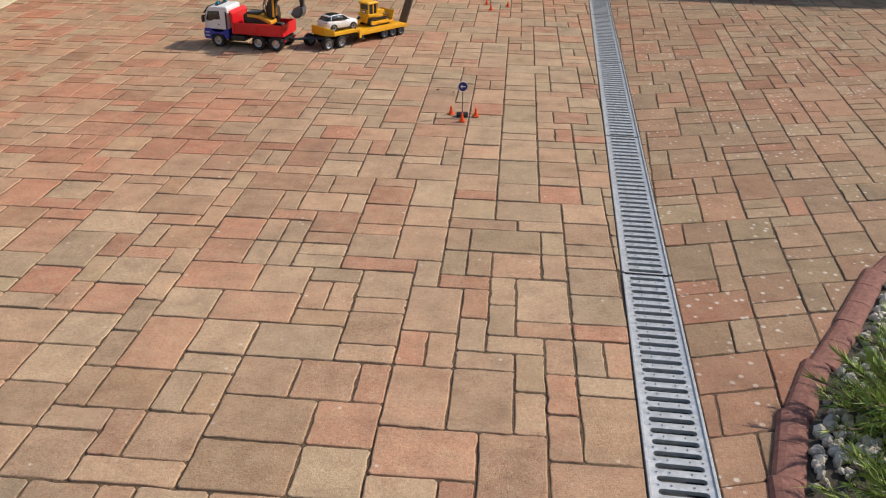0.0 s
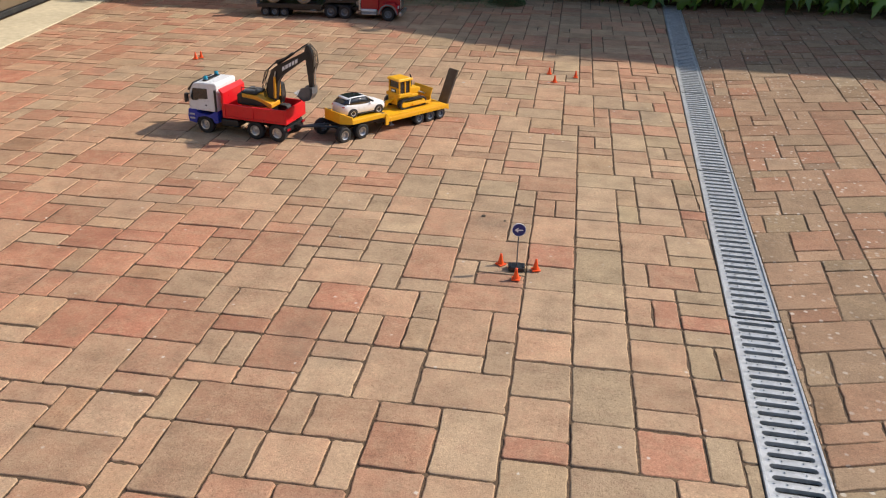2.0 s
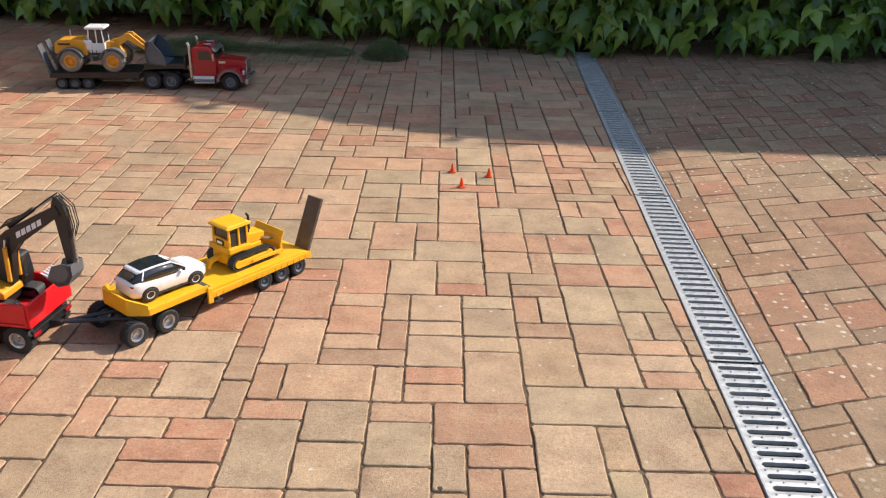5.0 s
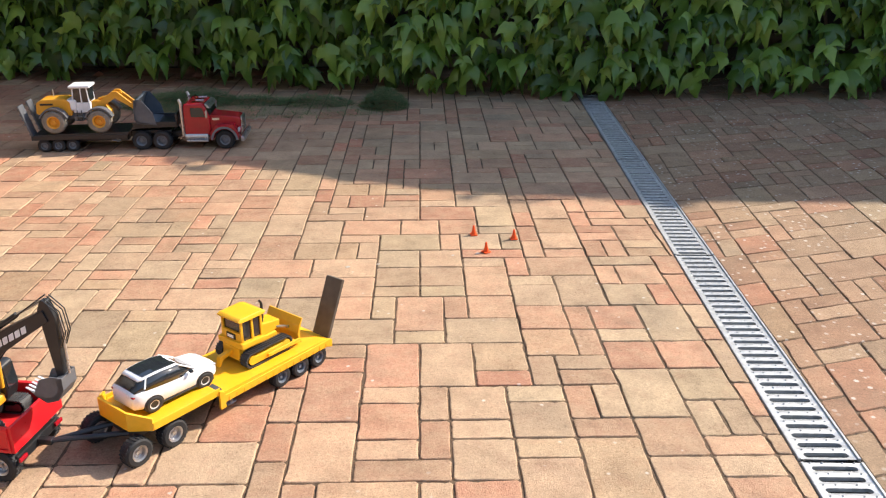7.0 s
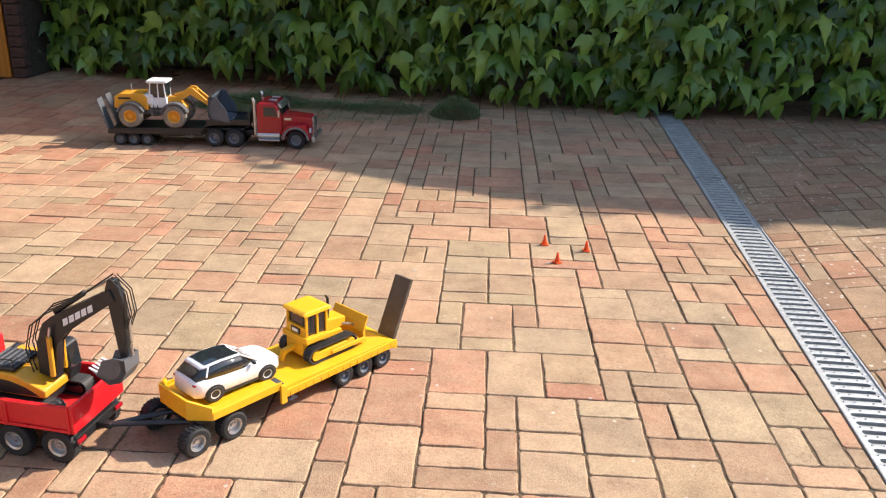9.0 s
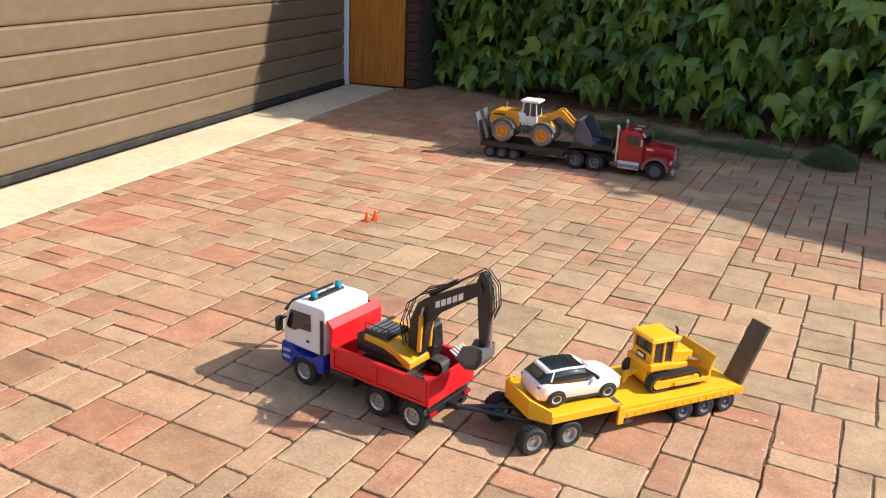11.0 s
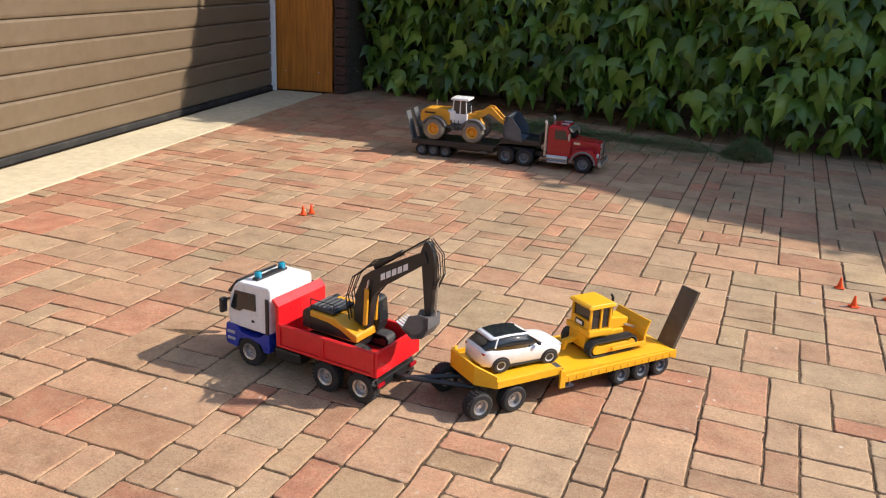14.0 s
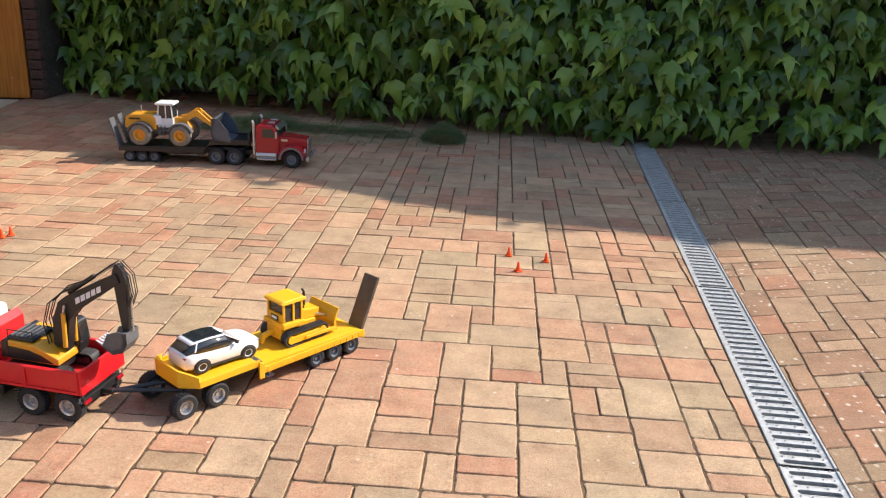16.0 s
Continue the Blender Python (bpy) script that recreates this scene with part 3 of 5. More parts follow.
for i, (x, y, s) in enumerate(((0.475, -0.55, 0.18), (0.43, -0.80, 0.17), (0.60, -0.38, 0.16), (0.70, -0.62, 0.24), (0.85, -0.22, 0.22), (1.15, 0.1, 0.24))):
    juniper(x, y, s, 40 + i)

# ---- toy vehicles ----
M.update({
    "red": paint("red_plastic", (0.66, 0.012, 0.018), 0.32, 0, 0.03, 60, 0.05),
    "darkred": paint("deep_red_plastic", (0.36, 0.010, 0.018), 0.22, 0, 0.03, 60, 0.05),
    "blue": paint("blue_plastic", (0.012, 0.035, 0.36), 0.3, 0, 0.03, 60, 0.06),
    "yellow": paint("yellow_plastic", (0.82, 0.42, 0.014), 0.38, 0, 0.03, 60, 0.08),
    "amber": paint("amber_plastic", (0.72, 0.33, 0.02), 0.4, 0, 0.03, 60, 0.08),
    "black": paint("black_plastic", (0.016, 0.0165, 0.018), 0.38, 0, 0.08, 80, 0.03),
    "grey": paint("grey_plastic", (0.10, 0.105, 0.115), 0.45, 0, 0.06, 80, 0.12),
    "steel": paint("grey_blue_plastic", (0.15, 0.17, 0.2), 0.38, 0.2, 0.05, 70, 0.12),
    "slate": paint("dark_slate_plastic", (0.07, 0.085, 0.105), 0.42, 0.0, 0.06, 70, 0.1),
    "chrome": paint("chrome", (0.55, 0.55, 0.56), 0.3, 0.9, 0.02, 80, 0.05),
    "silver": paint("silver_rim", (0.6, 0.6, 0.6), 0.35, 0.25, 0.04, 80, 0.05),
    "dusty": paint("dusty_tyre", (0.20, 0.175, 0.14), 0.85, 0, 0.15, 90, 0.5),
    "track": paint("track_rubber", (0.035, 0.035, 0.036), 0.65, 0, 0.1, 90, 0.08),
    "brownramp": paint("brown_black_plastic", (0.075, 0.058, 0.043), 0.5, 0, 0.1, 60, 0.15),
    "glass": glass_mat("dark_glass", (0.02, 0.024, 0.028)),
    "beacon": glass_mat("blue_beacon", (0.005, 0.25, 0.38), 0.12),
    "lamp": glass_mat("lamp_glass", (0.5, 0.52, 0.54), 0.15),
    "taillight": glass_mat("red_lens", (0.4, 0.01, 0.02), 0.15),
    "orange": paint("orange_cone", (0.85, 0.085, 0.008), 0.45, 0, 0.04, 60, 0.04),
    "signblue": paint("sign_blue", (0.012, 0.022, 0.16), 0.35, 0, 0.03, 80, 0.04),
})

WHEELS = {}


def wheel(parent, x, y, r, w, rim="chrome", tyre="rubber", z=None):
    """A treaded tyre lying across y, with its dished rim as a part."""
    key = (r, w, rim, tyre)
    if key not in WHEELS:
        bm = B()
        prof = [(r * 0.58, -w / 2), (r * 0.86, -w / 2), (r * 0.97, -w * 0.40), (r, -w * 0.22), (r, w * 0.22), (r * 0.97, w * 0.40), (r * 0.86, w / 2), (r * 0.58, w / 2)]
        n = 24
        rings = []
        for k in range(n):
            a = 2 * math.pi * k / n
            rings.append([bm.verts.new((math.cos(a) * q, yy, math.sin(a) * q)) for q, yy in prof])
        for k in range(n):
            p, q = rings[k], rings[(k + 1) % n]
            for i in range(len(prof)):
                j = (i + 1) % len(prof)
                bm.faces.new((p[i], p[j], q[j], q[i]))
        lug = r * 0.045
        for k in range(n):
            a = 2 * math.pi * (k + 0.5) / n
            for s in (-1, 1):
                m = Matrix.Rotation(-a, 4, 'Y') @ Matrix.Translation((r + lug * 0.3, s * w * 0.2, 0)) @ Matrix.Rotation(s * 0.35, 4, 'X') @ Matrix.Diagonal((lug * 1.4, w * 0.36, r * 0.11, 1))
                bmesh.ops.create_cube(bm, size=1.0, matrix=m)
        tm = finish(bm, "wheel", M[tyre])
        bm = B()
        prof = [(0.0, 0.30), (r * 0.16, 0.30), (r * 0.18, 0.16), (r * 0.40, 0.10), (r * 0.46, 0.40), (r * 0.58, 0.46), (r * 0.60, 0.40)]
        for s in (-1, 1):
            rings = []
            for k in range(20):
                a = 2 * math.pi * k / 20
                rings.append([bm.verts.new((math.cos(a) * q, s * yy * w, math.sin(a) * q)) for q, yy in prof])
            for k in range(20):
                p, q = rings[k], rings[(k + 1) % 20]
                for i in range(len(prof) - 1):
                    bm.faces.new((p[i], p[i + 1], q[i + 1], q[i]))
            for k in range(8):
                a = 2 * math.pi * k / 8
                c = Vector((math.cos(a) * r * 0.29, s * w * 0.12, math.sin(a) * r * 0.29))
                cyl(bm, c, c + Vector((0, s * w * 0.08, 0)), r * 0.05, seg=6)
        bmesh.ops.remove_doubles(bm, verts=bm.verts, dist=1e-5)
        WHEELS[key] = tm, finish(bm, "rim", M[rim])
    tm, rm = WHEELS[key]
    o = new("wheel", tm)
    o.parent = parent
    o.location = (x, y, r if z is None else z)
    q = new("rim", rm)
    q.parent = o
    return o


def hull(pts, n_over=18):
    """The outline of a track round its rollers: (x, z, r) of the end rollers, as points."""
    (xa, za, ra), (xb, zb, rb) = pts
    out = []
    for k in range(n_over):
        a = math.pi / 2 + math.pi * k / (n_over - 1)
        out.append((xa + ra * math.cos(a), za + ra * math.sin(a)))
    for k in range(n_over):
        a = -math.pi / 2 + math.pi * k / (n_over - 1)
        out.append((xb + rb * math.cos(a), zb + rb * math.sin(a)))
    return out


def crawler(parent, x0, x1, z0, r, y0, y1, mat, frame_mat):
    """One crawler track: a belt with grouser bars, and the roller frame inside it."""
    bm = B()
    path = hull([(x0 + r, z0 + r, r), (x1 - r, z0 + r, r)])
    inner = hull([(x0 + r, z0 + r, r * 0.82), (x1 - r, z0 + r, r * 0.82)])
    a = [[bm.verts.new((x, y, z)) for y in (y0, y1)] for x, z in path]
    c = [[bm.verts.new((x, y, z)) for y in (y0, y1)] for x, z in inner]
    n = len(a)
    for i in range(n):
        j = (i + 1) % n
        bm.faces.new((a[i][0], a[j][0], a[j][1], a[i][1]))
        bm.faces.new((c[i][0], c[i][1], c[j][1], c[j][0]))
        bm.faces.new((a[i][0], c[i][0], c[j][0], a[j][0]))
        bm.faces.new((a[i][1], a[j][1], c[j][1], c[i][1]))
    step = 0.0068
    straight = x1 - x0 - 2 * r
    total = 2 * straight + 2 * math.pi * r
    k = int(total / step)
    for i in range(k):
        s = i * total / k
        if s < straight:
            x, z, ang = x0 + r + s, z0 + 2 * r, 0.0
        elif s < straight + math.pi * r:
            u = (s - straight) / r
            x, z, ang = x1 - r + math.sin(u) * r, z0 + r + math.cos(u) * r, u
        elif s < 2 * straight + math.pi * r:
            x, z, ang = x1 - r - (s - straight - math.pi * r), z0, math.pi
        else:
            u = (s - 2 * straight - math.pi * r) / r + math.pi
            x, z, ang = x0 + r + math.sin(u) * r, z0 + r + math.cos(u) * r, u
        m = Matrix.Translation((x, (y0 + y1) / 2, z)) @ Matrix.Rotation(ang, 4, 'Y') @ Matrix.Diagonal((0.0026, (y1 - y0) * 1.03, 0.004, 1))
        bmesh.ops.create_cube(bm, size=1.0, matrix=m)
    t = part("track", bm, M[mat], parent, "dark ribbed crawler track")
    bm = B()
    ym = (y0 + y1) / 2
    hy = (y1 - y0) * 0.52
    prism(bm, [(x0 + r * 1.2, z0 + r * 0.35), (x1 - r * 1.2, z0 + r * 0.35), (x1 - r * 0.7, z0 + r), (x1 - r * 1.3, z0 + r * 1.35), (x0 + r * 1.3, z0 + r * 1.35), (x0 + r * 0.7, z0 + r)], ym - hy, ym + hy, 0.002)
    for x in (x0 + r, x1 - r):
        cyl(bm, (x, ym - hy * 1.02, z0 + r), (x, ym + hy * 1.02, z0 + r), r * 0.6, seg=16)
    part("roller_frame", bm, M[frame_mat], t)


def bars(parent, name, places, mat):
    """Unreadable lettering as plain bars: boxes (x0, x1, y0, y1, z0, z1)."""
    for p in places:
        bm = B()
        bx(bm, *p)
        part(name, bm, M[mat], parent)


def tipper_truck(m):
    t = thing("tipper_truck", m, "toy tipper truck with white and blue cab and red bed", "toy truck", "toy vehicles")
    # cab shell
    bm = B()
    prism(bm, [(0.066, 0.088), (0.070, 0.115), (0.062, 0.165), (0.050, 0.188), (0.036, 0.197), (-0.050, 0.199), (-0.056, 0.192), (-0.056, 0.086)], -0.078, 0.078, 0.006,
          lambda x, z: 1.0 if z < 0.13 else 1.0 - (z - 0.13) * 0.9)
    cab = part("cab", bm, M["white"], t, "white cab shell", True)
    for p in cab.data.polygons:
        p.use_smooth = False
    bm = B()
    prism(bm, [(0.072, 0.040), (0.076, 0.060), (0.072, 0.0905), (0.040, 0.0905), (0.034, 0.080), (0.022, 0.074), (0.0, 0.073), (-0.022, 0.074), (-0.036, 0.080), (-0.042, 0.090), (-0.058, 0.090), (-0.058, 0.045), (-0.040, 0.042),
               (-0.034, 0.062), (0.0, 0.071), (0.034, 0.062), (0.040, 0.036)], -0.081, 0.081, 0.002)
    bump_ = part("bumper", bm, M["blue"], t, "blue bumper and wheel arches")
    for k, z in enumerate((0.050, 0.062, 0.074)):
        bm = B()
        bx(bm, 0.0755, 0.0775, -0.05, 0.05, z, z + 0.005, 0.001)
        part("grille_bar", bm, M["black"], bump_)
    for s in (-1, 1):
        bm = B()
        bx(bm, 0.0735, 0.0785, s * 0.066 - 0.011, s * 0.066 + 0.011, 0.058, 0.074, 0.002)
        part("headlight", bm, M["lamp"], bump_)
        for z in (0.052, 0.068):
            bm = B()
            bx(bm, 0.045, 0.068, s * 0.081 - 0.002, s * 0.081 + 0.002, z, z + 0.007, 0.001)
            part("step", bm, M["lamp"], bump_)
    bm = B()
    prism(bm, [(0.0722, 0.1225), (0.0668, 0.160), (0.0655, 0.160), (0.0705, 0.1225)], -0.068, 0.068)
    part("windscreen", bm, M["glass"], cab)
    bm = B()
    bx(bm, 0.0665, 0.0725, -0.07, 0.07, 0.096, 0.117, 0.002)
    part("grille", bm, M["black"], cab)
    bars(t, "badge", [(0.0725, 0.0735, -0.022, 0.022, 0.102, 0.110), (0.0768, 0.0778, -0.018, 0.018, 0.043, 0.049)], "lamp")
    bm = B()
    prism(bm, [(0.060, 0.163), (0.076, 0.160), (0.078, 0.164), (0.050, 0.196), (0.045, 0.195)], -0.066, 0.066, 0.001)
    part("sun_visor", bm, M["black"], cab)
    bm = B()
    bx(bm, 0.000, 0.016, -0.052, 0.052, 0.197, 0.204, 0.002)
    lb = part("light_bar", bm, M["black"], t)
    for s in (-1, 1):
        bm = B()
        cyl(bm, (0.008, s * 0.04, 0.202), (0.008, s * 0.04, 0.216), 0.009, 0.008, 14)
        part("beacon", bm, M["beacon"], lb, "blue beacon", True)
        bm = B()
        prism(bm, [(0.050, 0.128), (0.058, 0.133), (0.047, 0.174), (-0.014, 0.176), (-0.016, 0.137), (0.020, 0.135), (0.030, 0.128)], *sorted((s * 0.0765, s * 0.0792)), 0.0,
              lambda x, z: 1.0 if z < 0.13 else 1.0 - (z - 0.13) * 0.9)
        w = part("side_window", bm, M["glass"], cab)
        bm = B()
        bx(bm, -0.012, -0.004, s * 0.0785 - 0.001, s * 0.0785 + 0.001, 0.108, 0.114, 0.001)
        part("door_handle", bm, M["black"], cab)
        bm = B()
        bx(bm, 0.060, 0.072, s * 0.094 - 0.009, s * 0.094 + 0.009, 0.122, 0.158, 0.004)
        bx(bm, 0.060, 0.064, s * 0.083 - 0.006, s * 0.083 + 0.006, 0.150, 0.154)
        part("mirror", bm, M["black"], cab)
        bm = B()
        bx(bm, -0.056, -0.046, s * 0.079 - 0.002, s * 0.079 + 0.002, 0.088, 0.175, 0.002)
        part("air_intake", bm, M["black"], cab)
    bm = B()
    bx(bm, -0.335, 0.05, -0.028, 0.028, 0.042, 0.062, 0.003)
    bx(bm, -0.14, -0.062, -0.072, 0.072, 0.034, 0.062, 0.006)
    bx(bm, -0.345, -0.332, -0.07, 0.07, 0.035, 0.055, 0.002)
    bx(bm, -0.375, -0.335, -0.008, 0.008, 0.040, 0.052, 0.002)
    part("chassis", bm, M["black"], t)
    # bed
    bm = B()
    bx(bm, -0.345, -0.084, -0.083, 0.083, 0.072, 0.080)
    bed_ = part("tipper_bed", bm, M["red"], t, "red tipper bed with ribbed sides")
    for s in (-1, 1):
        bm = B()
        a, c = sorted((s * 0.076, s * 0.083))
        bx(bm, -0.345, -0.084, a, c, 0.0795, 0.128, 0.0015)
        bx(bm, -0.345, -0.086, s * 0.0838 - 0.0022, s * 0.0838 + 0.0022, 0.121, 0.127, 0.001)
        bx(bm, -0.345, -0.086, s * 0.0838 - 0.0022, s * 0.0838 + 0.0022, 0.074, 0.080, 0.001)
        for x0, x1 in ((-0.343, -0.342), (-0.212, -0.205), (-0.092, -0.088)):
            bx(bm, x0 - 0.002, x1 + 0.002, s * 0.0838 - 0.0026, s * 0.0838 + 0.0026, 0.0735, 0.1285, 0.001)
        part("side_panel", bm, M["red"], bed_)
    bm = B()
    bx(bm, -0.352, -0.3445, -0.083, 0.083, 0.0715, 0.129, 0.0015)
    part("tailgate", bm, M["red"], bed_)
    bm = B()
    prism(bm, [(-0.088, 0.072), (-0.080, 0.072), (-0.080, 0.166), (-0.068, 0.180), (-0.072, 0.183), (-0.088, 0.168)], -0.083, 0.083, 0.001)
    part("headboard", bm, M["red"], bed_)
    for x, ys in ((0.002, 0.069), (-0.214, 0.068), (-0.308, 0.068)):
        for s in (-1, 1):
            wheel(t, x, s * ys, 0.035, 0.026)
    for s in (-1, 1):
        bm = B()
        bx(bm, -0.352, -0.347, s * 0.062 - 0.012, s * 0.062 + 0.012, 0.044, 0.052, 0.001)
        part("tail_light", bm, M["taillight"], t)
    return t


def digger(m):
    """Faces +x; stands at z = 0."""
    t = thing("toy_excavator", m, "yellow and black toy excavator standing in the red truck bed", "toy excavator", "toy vehicles")
    for s in (-1, 1):
        crawler(t, -0.098, 0.098, 0.0, 0.016, s * 0.054 - 0.018, s * 0.054 + 0.018, "track", "black")
    bm = B()
    bx(bm, -0.05, 0.05, -0.036, 0.036, 0.012, 0.034, 0.004)
    cyl(bm, (0, 0, 0.03), (0, 0, 0.042), 0.036, seg=20)
    part("undercarriage", bm, M["black"], t)
    bm = B()
    prism(bm, [(0.070, 0.042), (0.070, 0.060), (0.020, 0.078), (0.0, 0.088), (-0.085, 0.092), (-0.098, 0.082), (-0.100, 0.044)], -0.062, 0.062, 0.004)
    body = part("body", bm, M["amber"], t, "yellow engine housing")
    bm = B()
    prism(bm, [(-0.104, 0.046), (-0.104, 0.086), (-0.090, 0.096), (-0.078, 0.094), (-0.078, 0.046)], -0.064, 0.064, 0.004)
    part("counterweight", bm, M["black"], body, "black counterweight")
    bars(body, "badge", [(-0.1055, -0.1045, -0.030, 0.030, 0.060, 0.072)], "white")
    for s in (-1, 1):
        bm = B()
        prism(bm, [(0.055, 0.047), (0.020, 0.064), (-0.02, 0.074), (-0.078, 0.078), (-0.078, 0.047)], s * 0.0615, s * 0.0635)
        part("side_stripe", bm, M["black"], body, "black swoosh panel")
    bm = B()
    bx(bm, -0.088, -0.006, -0.056, 0.03, 0.090, 0.1005, 0.005)
    part("engine_hood", bm, M["black"], body)
    for k in range(5):
        bm = B()
        bx(bm, -0.080 + k * 0.015, -0.074 + k * 0.015, -0.05, 0.024, 0.1, 0.1035, 0.001)
        part("louvre", bm, M["grey"], body)
    bm = B()
    tube(bm, [(-0.085, -0.052, 0.1), (-0.085, -0.052, 0.116), (-0.01, -0.052, 0.116), (-0.01, -0.052, 0.1)], 0.0014)
    part("hand_rail", bm, M["black"], body)
    bm = B()
    prism(bm, [(0.072, 0.044), (0.080, 0.070), (0.074, 0.122), (0.064, 0.128), (0.006, 0.128), (0.002, 0.120), (0.004, 0.044)], 0.018, 0.062, 0.004)
    cb = part("cab", bm, M["black"], t, "black cab")
    bm = B()
    prism(bm, [(0.066, 0.078), (0.062, 0.118), (0.014, 0.118), (0.014, 0.078)], 0.0615, 0.0632)
    part("side_window", bm, M["glass"], cb)
    bm = B()
    prism(bm, [(0.0812, 0.072), (0.0756, 0.119), (0.0742, 0.119), (0.0796, 0.072)], 0.022, 0.058)
    part("windscreen", bm, M["glass"], cb)
    # boom, bent upwards, then the arm down and the bucket
    P = [(0.050, 0.070), (0.062, 0.150), (0.120, 0.222), (0.225, 0.252)]
    up = [(0.030, 0.078), (0.034, 0.145), (0.056, 0.192), (0.082, 0.210), (0.236, 0.284)]
    lo = [(0.246, 0.260), (0.112, 0.178), (0.086, 0.150), (0.072, 0.066)]
    bm = B()
    prism(bm, up + lo, -0.022, 0.004, 0.002)
    boom = part("boom", bm, M["black"], t, "black bent boom")
    for s, y in ((-1, -0.0228), (1, 0.0048)):
        for k in range(5):
            u = 0.112 + k * 0.0165
            z = 0.193 + (u - 0.112) * 0.52
            bm = B()
            q = [(u, z), (u + 0.0125, z + 0.0065), (u + 0.0125, z + 0.0215), (u, z + 0.015)]
            prism(bm, q, y - 0.0005, y + 0.0005)
            part("badge", bm, M["white"], boom)
    bm = B()
    prism(bm, [(0.222, 0.282), (0.232, 0.304), (0.246, 0.304), (0.262, 0.268), (0.256, 0.130), (0.240, 0.130)], -0.018, 0.000, 0.002)
    arm = part("dipper_arm", bm, M["black"], t, "black dipper arm hanging down")
    for y in (-0.030, 0.012):
        bm = B()
        cyl(bm, (0.072, y, 0.080), (0.076, y, 0.168), 0.006, seg=10)
        part("boom_cylinder", bm, M["amber"], boom, "yellow hydraulic cylinder")
        bm = B()
        cyl(bm, (0.076, y, 0.168), (0.082, y, 0.190), 0.003, seg=8)
        part("piston", bm, M["chrome"], boom)
    bm = B()
    cyl(bm, (0.085, -0.009, 0.216), (0.165, -0.009, 0.266), 0.006, seg=10)
    part("arm_cylinder", bm, M["black"], boom)
    bm = B()
    cyl(bm, (0.165, -0.009, 0.266), (0.236, -0.009, 0.302), 0.003, seg=8)
    cyl(bm, (0.268, -0.009, 0.258), (0.266, -0.009, 0.140), 0.003, seg=8)
    part("piston", bm, M["chrome"], arm)
    for k, y in enumerate((-0.026, -0.016, -0.002, 0.008)):
        bm = B()
        tube(bm, [(0.020, y, 0.080), (0.008, y, 0.130 + 0.004 * k), (0.028, y, 0.186), (0.070, y, 0.216 + 0.003 * k), (0.150, y, 0.254), (0.230, y, 0.306)], 0.0016)
        part("hose", bm, M["black"], boom)
        bm = B()
        tube(bm, [(0.240, y * 0.8, 0.308), (0.272, y * 0.8, 0.280), (0.278, y * 0.8, 0.235), (0.262, y * 0.8, 0.200)], 0.0014)
        part("hose", bm, M["black"], boom)
    bm = B()
    prism(bm, [(0.262, 0.140), (0.262, 0.112), (0.246, 0.088), (0.216, 0.080), (0.186, 0.098), (0.190, 0.102), (0.216, 0.090), (0.240, 0.098), (0.252, 0.118), (0.244, 0.136)], -0.036, 0.018, 0.001)
    for y in (-0.036, 0.0155):
        prism(bm, [(0.262, 0.140), (0.262, 0.112), (0.246, 0.088), (0.216, 0.080), (0.187, 0.098), (0.205, 0.132), (0.235, 0.142)], y, y + 0.0025)
    bk = part("bucket", bm, M["grey"], t, "dark grey digging bucket")
    for k in range(5):
        bm = B()
        y = -0.034 + k * 0.0115
        prism(bm, [(0.190, 0.097), (0.191, 0.103), (0.168, 0.112)], y, y + 0.006)
        part("tooth", bm, M["lamp"], bk)
    return t


